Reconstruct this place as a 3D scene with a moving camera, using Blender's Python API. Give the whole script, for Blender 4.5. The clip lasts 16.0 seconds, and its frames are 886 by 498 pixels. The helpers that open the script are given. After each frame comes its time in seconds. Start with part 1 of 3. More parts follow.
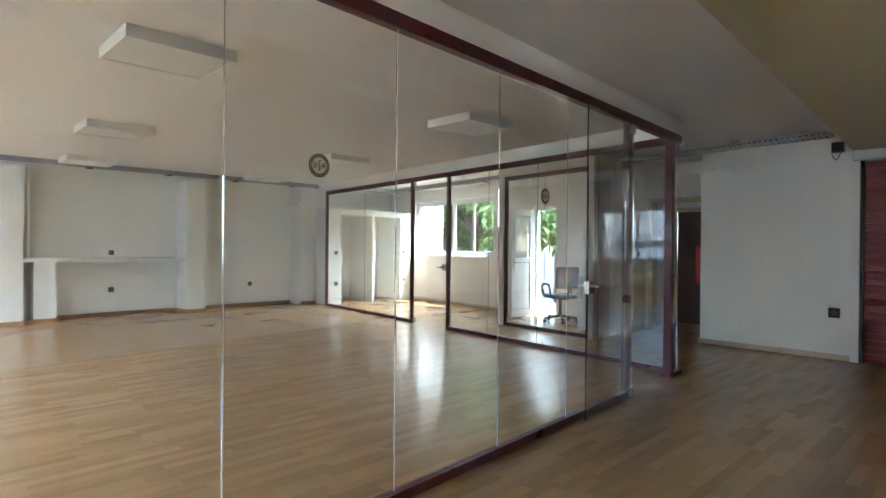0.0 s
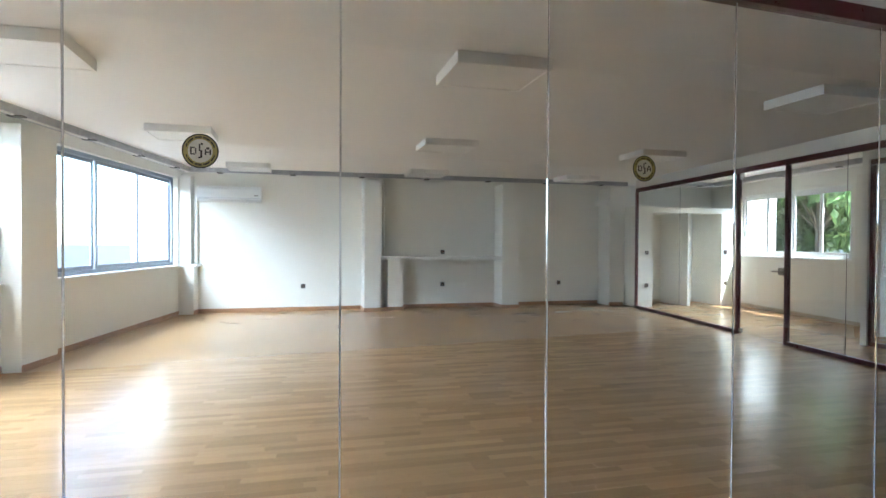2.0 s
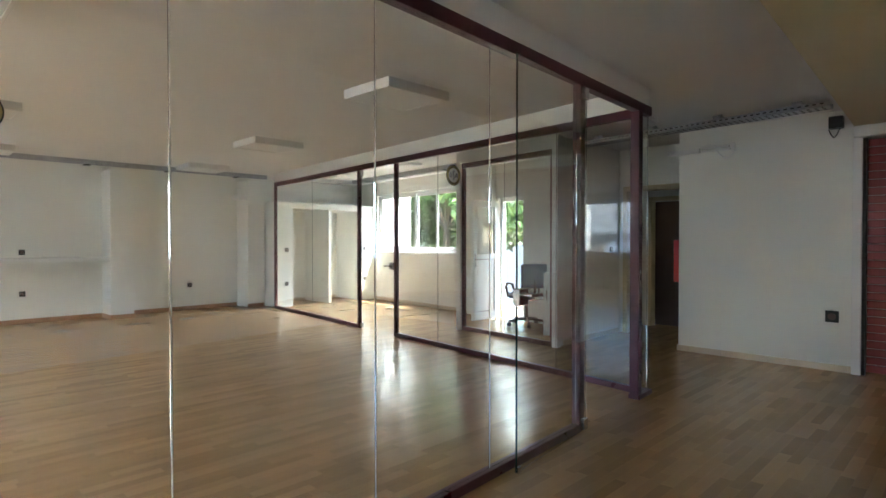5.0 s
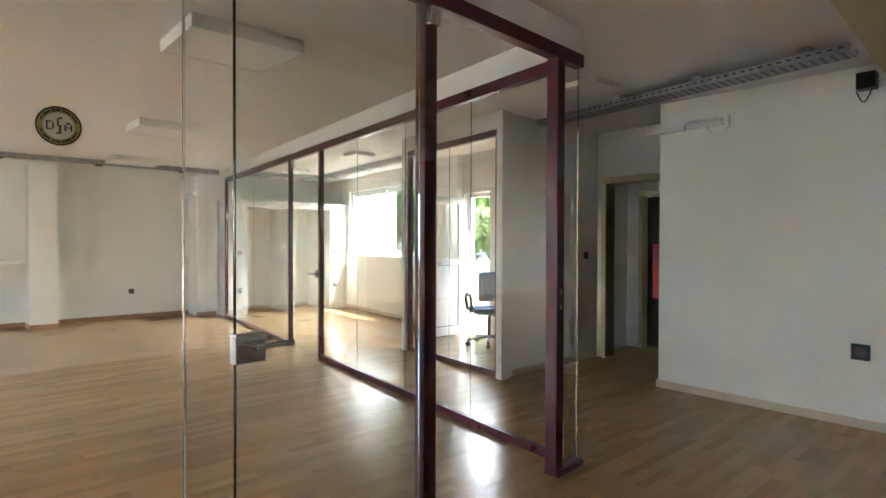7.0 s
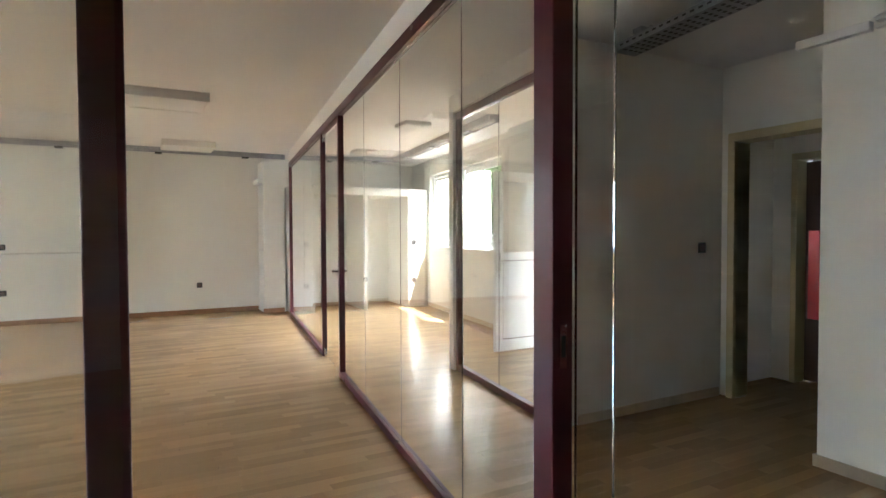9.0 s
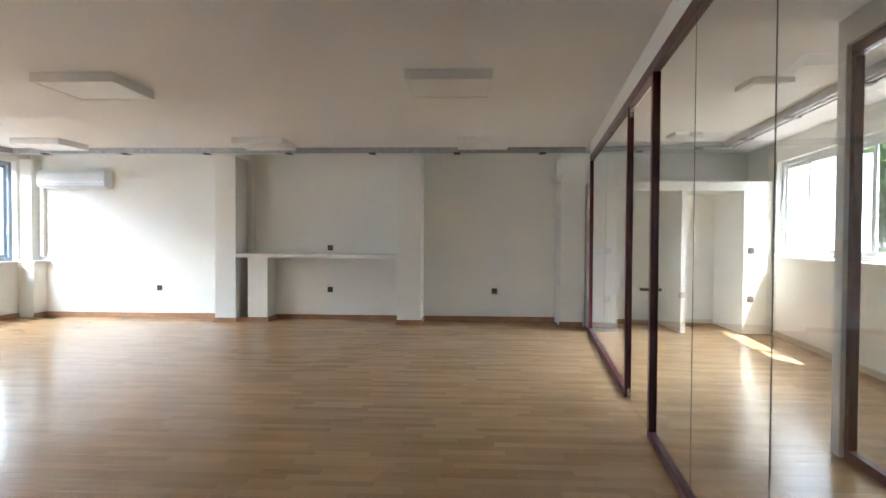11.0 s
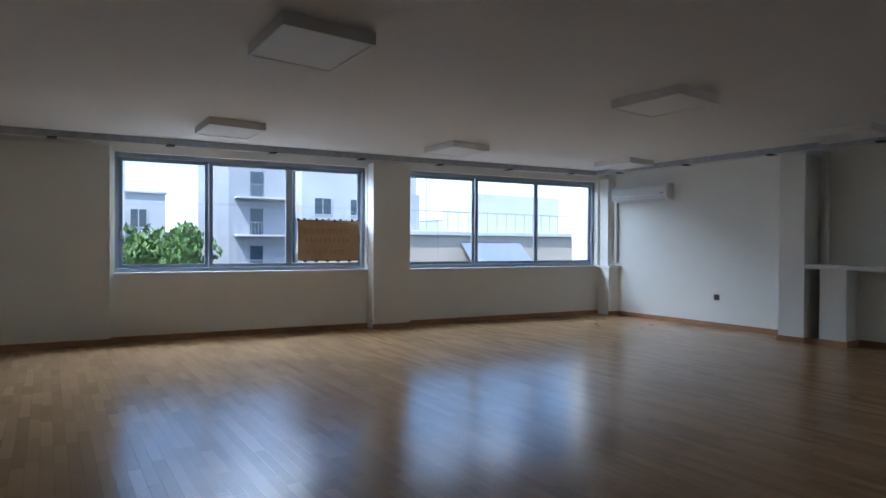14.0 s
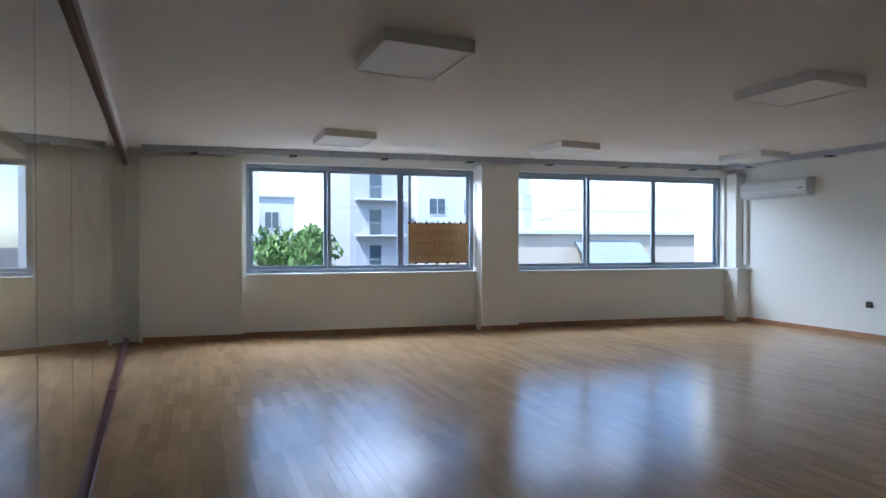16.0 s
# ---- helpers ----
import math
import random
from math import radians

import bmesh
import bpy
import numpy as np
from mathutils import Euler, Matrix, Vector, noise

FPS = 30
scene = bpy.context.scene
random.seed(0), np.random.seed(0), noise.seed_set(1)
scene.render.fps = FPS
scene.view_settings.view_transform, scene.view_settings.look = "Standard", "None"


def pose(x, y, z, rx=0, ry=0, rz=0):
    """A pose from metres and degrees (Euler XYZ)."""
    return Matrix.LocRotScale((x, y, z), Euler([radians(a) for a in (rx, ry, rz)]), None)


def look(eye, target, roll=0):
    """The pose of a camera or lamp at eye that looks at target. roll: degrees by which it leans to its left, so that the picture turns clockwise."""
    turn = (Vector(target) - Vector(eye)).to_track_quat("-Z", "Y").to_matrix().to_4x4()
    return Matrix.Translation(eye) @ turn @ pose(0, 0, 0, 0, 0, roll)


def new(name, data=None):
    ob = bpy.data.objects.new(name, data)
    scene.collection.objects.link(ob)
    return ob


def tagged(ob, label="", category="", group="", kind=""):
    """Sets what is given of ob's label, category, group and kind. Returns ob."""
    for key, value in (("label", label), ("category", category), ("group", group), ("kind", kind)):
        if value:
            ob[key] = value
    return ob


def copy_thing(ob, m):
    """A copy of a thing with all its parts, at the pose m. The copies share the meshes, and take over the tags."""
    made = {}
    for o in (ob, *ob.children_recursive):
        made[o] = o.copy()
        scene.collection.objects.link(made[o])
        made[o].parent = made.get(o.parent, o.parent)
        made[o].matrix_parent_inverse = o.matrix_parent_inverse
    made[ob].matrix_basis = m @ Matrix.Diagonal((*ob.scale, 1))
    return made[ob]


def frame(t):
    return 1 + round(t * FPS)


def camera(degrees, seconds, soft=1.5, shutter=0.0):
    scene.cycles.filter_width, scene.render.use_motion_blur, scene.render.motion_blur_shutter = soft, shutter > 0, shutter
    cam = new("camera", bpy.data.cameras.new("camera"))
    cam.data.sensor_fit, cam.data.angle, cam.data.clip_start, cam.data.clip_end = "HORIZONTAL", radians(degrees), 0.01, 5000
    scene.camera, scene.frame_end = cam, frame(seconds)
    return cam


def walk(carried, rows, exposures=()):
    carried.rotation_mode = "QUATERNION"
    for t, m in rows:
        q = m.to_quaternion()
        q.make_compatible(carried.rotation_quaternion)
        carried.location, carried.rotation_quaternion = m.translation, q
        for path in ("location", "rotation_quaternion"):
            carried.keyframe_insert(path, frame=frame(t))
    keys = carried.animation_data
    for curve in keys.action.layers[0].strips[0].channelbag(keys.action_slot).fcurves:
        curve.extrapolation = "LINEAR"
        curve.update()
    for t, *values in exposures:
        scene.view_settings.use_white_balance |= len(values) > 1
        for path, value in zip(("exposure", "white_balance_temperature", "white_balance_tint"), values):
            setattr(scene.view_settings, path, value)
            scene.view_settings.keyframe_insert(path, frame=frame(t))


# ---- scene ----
cam = camera(76.5, 16.0)
PATH = [
    (0, (-6.144, -2.072, 1.343), (-4.739, -0.649, 1.333), 0.5),
    (0.5, (-6.155, -2.01, 1.339), (-4.984, -0.388, 1.327), 0.5),
    (1, (-6.217, -1.952, 1.359), (-5.305, -0.172, 1.342), 0.6),
    (1.5, (-6.222, -1.938, 1.388), (-5.568, -0.048, 1.364), 0.4),
    (2, (-6.152, -1.936, 1.395), (-5.657, 0.002, 1.368), 0.3),
    (2.5, (-6.094, -1.939, 1.4), (-5.652, 0.011, 1.37), 0.2),
    (3, (-6.04, -1.872, 1.385), (-5.526, 0.06, 1.354), 0.1),
    (3.5, (-5.895, -1.76, 1.357), (-5.042, 0.048, 1.329), 0.3),
    (4, (-5.638, -1.765, 1.344), (-4.397, -0.197, 1.319), 0.2),
    (4.5, (-5.301, -1.769, 1.367), (-3.908, -0.334, 1.341), -0.0),
    (5, (-4.952, -1.752, 1.362), (-3.524, -0.352, 1.333), 0.0),
    (5.2, (-4.774, -1.733, 1.372), (-3.336, -0.343, 1.344), 0.0),
    (7.3, (-2.768, -1.543, 1.387), (-1.476, -0.017, 1.359), 0.1),
    (7.5, (-2.578, -1.493, 1.379), (-1.317, 0.058, 1.348), 0.0),
    (8, (-2.095, -1.343, 1.384), (-0.93, 0.282, 1.352), 0.1),
    (8.1, (-2.003, -1.299, 1.379), (-0.854, 0.337, 1.347), 0.3),
    (8.2, (-1.915, -1.245, 1.38), (-0.776, 0.399, 1.342), 0.2),
    (10.3, (-0.921, 0.072, 1.327), (-0.629, 2.051, 1.29), 0.4),
    (10.5, (-0.916, 0.226, 1.327), (-0.729, 2.217, 1.29), 0.3),
    (11, (-0.952, 0.497, 1.352), (-1.041, 2.495, 1.311), 0.3),
    (11.5, (-0.966, 0.692, 1.381), (-1.463, 2.629, 1.337), -0.0),
    (12, (-0.998, 0.76, 1.239), (-1.833, 2.577, 1.231), 0.4),
    (12.5, (-1.044, 0.756, 1.217), (-2.162, 2.414, 1.218), 0.5),
    (13, (-1.196, 0.649, 1.286), (-2.534, 2.136, 1.275), 0.5),
    (13.5, (-1.204, 0.612, 1.307), (-2.713, 1.924, 1.295), 0.4),
    (14, (-1.144, 0.659, 1.338), (-2.78, 1.811, 1.32), 0.3),
    (14.5, (-1.126, 0.637, 1.34), (-2.83, 1.684, 1.324), 0.3),
    (15, (-1.103, 0.686, 1.382), (-2.854, 1.653, 1.361), 0.3),
    (15.5, (-1.083, 0.708, 1.375), (-2.873, 1.601, 1.356), 0.1),
    (16, (-1.11, 0.748, 1.397), (-2.944, 1.547, 1.372), 0.0),
]
EXPOSURES = [(0.0, 3.65, 5600, 5), (1.5, 3.15, 5450, 5), (3.0, 3.15, 5450, 5), (5.0, 3.65, 5900, 5), (7.5, 4.15, 6200, 8), (8.0, 4.15, 6200, 8), (10.5, 3.7, 5900, 8), (11.0, 3.5, 5800, 8), (11.5, 3.2, 5700, 8), (12.0, 2.85, 5500, 8), (12.5, 2.5, 5400, 8), (13.0, 1.9, 5350, 8), (13.5, 1.4, 5200, 8), (14.5, 1.5, 5150, 8), (16.0, 1.9, 5150, 8)]
walk(cam, [(t, look(eye, target, roll)) for t, eye, target, roll in PATH], EXPOSURES)

# ---- light ----
world = bpy.data.worlds.new("sky")
scene.world = world
world.use_nodes = True
wn = world.node_tree.nodes
sky = wn.new("ShaderNodeTexSky")
sky.sky_type, sky.sun_disc = "NISHITA", False
sky.sun_elevation, sky.sun_rotation = radians(58), radians(152)
wn["Background"].inputs[1].default_value = 0.15
world.node_tree.links.new(sky.outputs[0], wn["Background"].inputs[0])
sun = new("sun", bpy.data.lights.new("sun", "SUN"))
sun.data.energy, sun.data.angle, sun.data.color = 3.0, radians(0.5), (1, 0.95, 0.88)
sd = Vector((math.sin(radians(152)) * math.cos(radians(58)), math.cos(radians(152)) * math.cos(radians(58)), math.sin(radians(58))))
sun.matrix_world = look(sd * 30, (0, 0, 0))



def fill_lamp(name, x, y, z, target, w, h, watts):
    """An added area lamp outside a window, standing in for daylight from the high sky."""
    a = new(name, bpy.data.lights.new(name, "AREA"))
    a.data.shape, a.data.size, a.data.size_y, a.data.energy, a.data.color = "RECTANGLE", w, h, watts, (0.9, 0.95, 1.0)
    a.matrix_world = look((x, y, z), target)


# added lamps above the windows, out of view, to brighten the rooms
fill_lamp("sky_light_1", -11.1, 3.1, 3.75, (-8.0, 3.3, 1.2), 3.5, 1.6, 120)
fill_lamp("sky_light_2", -10.4, 7.5, 3.75, (-7.3, 7.0, 1.2), 3.6, 1.6, 48)
fill_lamp("sky_light_3", 6.0, 7.0, 4.1, (2.6, 6.8, 1.5), 3.6, 1.9, 95)
fill_lamp("sky_light_4", -12.1, -2.7, 3.75, (-8.9, -2.6, 1.2), 3.0, 1.6, 330)

# ---- materials ----
MATS = {}


def mat(name, color, rough=0.6, metal=0.0, var=0.08, scale=3.0, bump=0.05, fine=60.0, island=0.0, obj=0.0, coat=0.0):
    """A procedural surface: base colour with wide stains and fine grain, relief and uneven gloss."""
    if name in MATS:
        return MATS[name]
    m = bpy.data.materials.new(name)
    m.use_nodes = True
    nt = m.node_tree
    n, l = nt.nodes, nt.links
    b = n["Principled BSDF"]
    b.inputs["Metallic"].default_value = metal
    b.inputs["Coat Weight"].default_value = coat
    co = n.new("ShaderNodeTexCoord")
    wide, grain = n.new("ShaderNodeTexNoise"), n.new("ShaderNodeTexNoise")
    wide.inputs["Scale"].default_value, wide.inputs["Detail"].default_value = scale, 5
    grain.inputs["Scale"].default_value, grain.inputs["Detail"].default_value = fine, 4
    for t in (wide, grain):
        l.new(co.outputs["Object"], t.inputs["Vector"])
    add = n.new("ShaderNodeMath")
    add.operation = "MULTIPLY_ADD"
    l.new(grain.outputs["Fac"], add.inputs[0])
    add.inputs[1].default_value = 0.4
    l.new(wide.outputs["Fac"], add.inputs[2])
    last = add.outputs[0]
    if island or obj:
        info = n.new("ShaderNodeNewGeometry" if island else "ShaderNodeObjectInfo")
        more = n.new("ShaderNodeMath")
        more.operation = "MULTIPLY_ADD"
        l.new(info.outputs["Random Per Island" if island else "Random"], more.inputs[0])
        more.inputs[1].default_value = island or obj
        l.new(last, more.inputs[2])
        last = more.outputs[0]
    span = n.new("ShaderNodeMapRange")
    l.new(last, span.inputs["Value"])
    span.inputs["From Min"].default_value, span.inputs["From Max"].default_value = 0.4, 1.0 + (island or obj)
    span.inputs["To Min"].default_value, span.inputs["To Max"].default_value = 1 - var, 1 + var
    mix = n.new("ShaderNodeVectorMath")
    mix.operation = "SCALE"
    mix.inputs[0].default_value = color
    l.new(span.outputs[0], mix.inputs["Scale"])
    l.new(mix.outputs[0], b.inputs["Base Color"])
    rr = n.new("ShaderNodeMapRange")
    l.new(wide.outputs["Fac"], rr.inputs["Value"])
    rr.inputs["From Min"].default_value, rr.inputs["From Max"].default_value = 0.3, 0.7
    rr.inputs["To Min"].default_value, rr.inputs["To Max"].default_value = rough * 0.9, min(1, rough * 1.12)
    l.new(rr.outputs[0], b.inputs["Roughness"])
    if bump:
        bp = n.new("ShaderNodeBump")
        bp.inputs["Strength"].default_value, bp.inputs["Distance"].default_value = bump, 0.004
        l.new(add.outputs[0], bp.inputs["Height"])
        l.new(bp.outputs[0], b.inputs["Normal"])
    MATS[name] = m
    return m


def glass_mat(name, tint, rough=0.0):
    m = bpy.data.materials.new(name)
    m.use_nodes = True
    b = m.node_tree.nodes["Principled BSDF"]
    b.inputs["Base Color"].default_value = (*tint, 1)
    b.inputs["Roughness"].default_value = rough
    b.inputs["Transmission Weight"].default_value = 1
    b.inputs["IOR"].default_value = 1.45
    return m


WALL = mat("wall_paint", (0.84, 0.83, 0.765), 0.55, var=0.03, scale=0.8, bump=0.06, fine=150)
CEIL = mat("ceiling_paint", (0.84, 0.83, 0.81), 0.8, var=0.03, scale=0.7, bump=0.04, fine=120)
CREAM = mat("cream_paint", (0.62, 0.54, 0.33), 0.6, var=0.05, scale=1.0)
WHITE = mat("white_paint", (0.82, 0.81, 0.78), 0.45, var=0.03, scale=2.0)
REDM = mat("oxblood_paint", (0.085, 0.012, 0.02), 0.3, var=0.2, scale=6.0, bump=0.03)
ALU = mat("grey_aluminium", (0.33, 0.38, 0.46), 0.4, metal=0.3, var=0.06, scale=8)
STEEL = mat("galvanised_steel", (0.42, 0.43, 0.45), 0.4, metal=0.8, var=0.25, scale=14)
CHROME = mat("brushed_steel", (0.62, 0.62, 0.62), 0.25, metal=1.0, var=0.1, scale=30)
BLACK = mat("black_plastic", (0.02, 0.018, 0.016), 0.4, var=0.2)
PVC = mat("white_pvc", (0.80, 0.82, 0.82), 0.3, var=0.02)
SKIRT = mat("wood_skirting", (0.36, 0.19, 0.09), 0.4, var=0.25, scale=5)
PALE = mat("pale_skirting", (0.60, 0.50, 0.36), 0.45, var=0.12, scale=5)
PARQ = mat("oak_parquet_strip", (0.42, 0.265, 0.13), 0.21, var=0.24, scale=2.0, bump=0, fine=45, island=1.2)
PARQ_ONE = mat("oak_parquet_block", (0.42, 0.265, 0.13), 0.21, var=0.24, scale=2.0, bump=0, fine=45, obj=1.2)
JOINT = mat("dark_joint", (0.10, 0.06, 0.035), 0.7)
GLASS = glass_mat("clear_float_glass", (0.975, 0.99, 0.98))
WGLASS = glass_mat("window_glass", (0.99, 1.0, 1.0))
EDGE = mat("glass_edge", (0.02, 0.035, 0.03), 0.2, var=0.2)
SILI = mat("clear_silicone", (0.72, 0.74, 0.74), 0.35, var=0.05)
GOLD = mat("gold_film", (0.42, 0.36, 0.13), 0.45, var=0.12, scale=20)
GOLDL = mat("pale_film", (0.75, 0.74, 0.66), 0.5, var=0.08, scale=20)
DIFF = mat("lamp_diffuser", (0.84, 0.84, 0.82), 0.5, var=0.02, bump=0)
REDS = mat("red_shutter", (0.28, 0.05, 0.045), 0.5, var=0.25, scale=4)
REDP = mat("red_steel", (0.55, 0.015, 0.02), 0.3, var=0.1)
TILE = mat("bath_tile", (0.46, 0.40, 0.36), 0.25, var=0.1, obj=0.5)
GROUT = mat("grout", (0.3, 0.28, 0.26), 0.9)
BROWN = mat("brown_door", (0.10, 0.06, 0.045), 0.4, var=0.2)
BLUE = mat("blue_fabric", (0.03, 0.10, 0.20), 0.9, var=0.2, scale=20, bump=0.2)
KRAFT = mat("kraft_paper", (0.50, 0.33, 0.17), 0.8, var=0.12, scale=6)
KRAFTD = mat("print_brown", (0.34, 0.20, 0.12), 0.8, var=0.12)
FAC1 = mat("white_render", (0.5, 0.5, 0.49), 0.9, var=0.1, scale=0.4)
FAC2 = mat("beige_render", (0.45, 0.38, 0.30), 0.9, var=0.18, scale=0.5)
FAC3 = mat("grey_render", (0.36, 0.36, 0.37), 0.9, var=0.1, scale=0.4)
DARKW = mat("dark_window", (0.05, 0.07, 0.09), 0.15, var=0.2)
AWN = mat("grey_awning", (0.20, 0.22, 0.26), 0.9, var=0.15, scale=2)
LEAF = mat("leaf", (0.10, 0.165, 0.035), 0.6, var=0.55, scale=1.0, bump=0, island=1.0)
BARK = mat("bark", (0.12, 0.09, 0.06), 0.9, var=0.3, scale=6, bump=0.4)
ASPH = mat("asphalt", (0.06, 0.06, 0.06), 0.9, var=0.25, scale=0.5)

# ---- builders ----
K, C = 0.12, -0.22     # the side room and its glass lean by K of y
KW, CW = 0.178, -0.73  # the window wall leans more


def sx(u, y):
    return u + C + K * y


def wx(u, y):
    return u + CW + KW * y


def box(bm, x0, x1, y0, y1, z0, z1, shear=True, bevel=0.0):
    lean = wx if shear == "w" else sx if shear else lambda x, y: x
    v = [bm.verts.new((lean(x, y), y, z)) for z in (z0, z1) for y in (y0, y1) for x in (x0, x1)]
    fs = [bm.faces.new([v[i] for i in f]) for f in ((0, 2, 3, 1), (4, 5, 7, 6), (0, 1, 5, 4), (2, 6, 7, 3), (0, 4, 6, 2), (1, 3, 7, 5))]
    if bevel:
        es = list({e for f in fs for e in f.edges})
        bmesh.ops.bevel(bm, geom=es, offset=bevel, segments=2, affect="EDGES", profile=0.5)
    return bm


def boxes(rows, shear=True, bevel=0.0):
    bm = bmesh.new()
    for r in rows:
        box(bm, *r, shear=shear, bevel=bevel)
    return bm


def cyl(bm, c, axis, r, h, seg=20, r2=None):
    m = Matrix.Translation(c) @ {"x": pose(0, 0, 0, 0, 90, 0), "y": pose(0, 0, 0, -90, 0, 0), "z": pose(0, 0, 0)}[axis]
    bmesh.ops.create_cone(bm, cap_ends=True, segments=seg, radius1=r, radius2=r if r2 is None else r2, depth=h, matrix=m)
    return bm


def tube(bm, pts, r, seg=8):
    for a, b in zip(pts, pts[1:]):
        a, b = Vector(a), Vector(b)
        m = Matrix.Translation((a + b) / 2) @ (b - a).to_track_quat("Z", "Y").to_matrix().to_4x4()
        bmesh.ops.create_cone(bm, cap_ends=True, segments=seg, radius1=r, radius2=r, depth=(b - a).length, matrix=m)
    return bm


def mesh_of(name, bm, material):
    me = bpy.data.meshes.new(name)
    bm.to_mesh(me)
    bm.free()
    me.materials.append(material)
    return me


def part(name, bm, material, parent, label=""):
    ob = new(name, mesh_of(name, bm, material))
    ob.parent = parent
    ob.matrix_parent_inverse = Matrix.Translation(parent.matrix_basis.translation).inverted() if parent.parent is None else Matrix()
    if label:
        ob["label"] = label
    return ob


def struct(name, bm, material, label):
    return tagged(new(name, mesh_of(name, bm, material)), label, name.split("_")[0], kind="structure")


def thing(name, at, label, category, group="", kind=""):
    ob = new(name)
    ob.matrix_basis = Matrix.Translation(at)
    ob.empty_display_size = 0.1
    return tagged(ob, label, category, group, kind)


# ---- the large structure ----
H = 2.71
XL = -9.28   # window wall, before its lean
FAR = 9.63
struct("floor", boxes([(-12.0, 5.6, -5.2, 10.1, -0.25, -0.012)], False), JOINT, "dark bed under the oak parquet strips")


def slab(pts, z0, z1):
    """A flat slab with the given outline."""
    bm = bmesh.new()
    a = [bm.verts.new((x, y, z0)) for x, y in pts]
    b = [bm.verts.new((x, y, z1)) for x, y in pts]
    bm.faces.new(a[::-1])
    bm.faces.new(b)
    for i in range(len(pts)):
        k = (i + 1) % len(pts)
        bm.faces.new((a[i], a[k], b[k], b[i]))
    return bm


struct("ceiling", slab([(-11.21, -5.2), (4.5, -5.2), (4.5, 2.46), (2.90, 2.46), (3.74, 9.9), (-8.52, 9.9)], H, H + 0.2), CEIL, "plain off-white painted ceiling")
bm = bmesh.new()
vs = [bm.verts.new(p) for z in (2.52, H - 0.001) for p in ((-11.2, -1.40, z), (2.3, -0.72, z), (2.3, -5.2, z), (-11.2, -5.2, z))]
for f in ((0, 3, 2, 1), (4, 5, 6, 7), (0, 1, 5, 4), (1, 2, 6, 5), (2, 3, 7, 6), (3, 0, 4, 7)):
    bm.faces.new([vs[i] for i in f])
struct("ceiling_soffit", bm, CREAM, "lowered cream painted soffit over the entrance")
struct("wall_north", boxes([(-9.2, 5.4, FAR, FAR + 0.25, 0, H)], False), WALL, "off-white painted far wall")
# window wall with two openings, and a third (W0) added to light the hall
W0, W1, W2 = (-4.3, -1.3), (1.39, 4.82), (5.49, 9.39)
SILL, HEAD = 0.90, 2.55
struct("wall_west", boxes([
    (XL - 0.28, XL, -5.0, FAR, 0, SILL), (XL - 0.28, XL, -5.0, FAR, HEAD, H),
    (XL - 0.28, XL, -5.0, W0[0], SILL, HEAD), (XL - 0.28, XL, W0[1], W1[0], SILL, HEAD), (XL - 0.28, XL, W1[1], W2[0], SILL, HEAD), (XL - 0.28, XL, W2[1], FAR, SILL, HEAD)], "w"), WALL,
    "off-white wall with wide window openings")
struct("wall_pier_1", boxes([(XL, XL + 0.19, 4.83, 5.44, 0, 2.60)], "w", bevel=0.006), WALL, "off-white pier between the windows")
struct("wall_pier_2", boxes([(XL, XL + 0.13, 0.0, 1.33, 0, 2.60)], "w", bevel=0.006), WALL, "shallow off-white pier beside the glass partition")
struct("wall_pier_3", boxes([(XL, XL + 0.27, 9.40, FAR, 0, 0.90), (XL, XL + 0.20, 9.44, FAR, 0.94, 2.60)], "w", bevel=0.006), WALL, "stepped off-white corner column")
struct("trim_ledge", boxes([(XL, XL + 0.33, 9.36, FAR, 0.90, 0.94)], "w", bevel=0.006), WHITE, "small white ledge round the corner column")
for i, (a, b) in enumerate(((-4.92, -4.587), (-2.047, -1.673), (0.46, 0.83))):
    struct("wall_pilaster_%d" % (i + 1), boxes([(a, b, FAR - 0.49, FAR, 0, 2.60)], False, bevel=0.006), WALL, "square off-white pilaster on the far wall")
struct("wall_pilaster_4", boxes([(-4.44, -4.12, FAR - 0.38, FAR, 0, 1.02)], False, bevel=0.006), WALL, "low white block under the shelf")
struct("trim_capital", boxes([(0.38, 0.46, FAR - 0.49, FAR - 0.002, 2.22, 2.30)], False, bevel=0.004), WHITE, "short white ledge at the pilaster")
# side room and hall
XR = 2.55    # side room window wall
SW = (5.65, 8.55)
SD = (3.95, 4.55)
struct("wall_east", boxes([
    (XR, XR + 0.22, 4.55, FAR, 0, 1.09), (XR, XR + 0.22, 4.55, FAR, 2.42, H), (XR, XR + 0.22, 4.55, SW[0], 1.09, 2.42), (XR, XR + 0.22, SW[1], FAR, 1.09, 2.42),
    (XR, XR + 0.22, SD[0], SD[1], 2.12, H), (XR, XR + 0.22, 2.30, SD[0], 0, H)]), WALL, "off-white wall with window band and balcony door")
struct("wall_pier_4", boxes([(XR - 0.12, XR, 4.60, 5.25, 0, H)], bevel=0.005), WALL, "off-white pier beside the balcony door")
struct("wall_office", boxes([(1.27, 2.90, 2.25, 2.39, 0, H)], False), WALL, "off-white partition wall with light switch")
bm = boxes([(2.91, 3.05, 0.95, 1.20, 0, H), (2.91, 3.05, 2.12, 2.35, 0, H), (2.91, 3.05, 1.20, 2.12, 2.10, H)], shear=False)
struct("wall_lavatory", bm, WALL, "off-white wall with a doorway to the lavatory")
struct("wall_hall", boxes([(2.09, 3.0, -0.72, 1.045, 0, H)], shear=False, bevel=0.004), WALL, "long plain off-white wall block in the hall")
struct("wall_shutter", boxes([(2.29, 2.49, -5.2, -0.72, 0, H)], shear=False), WALL, "plain wall behind the red shutter")
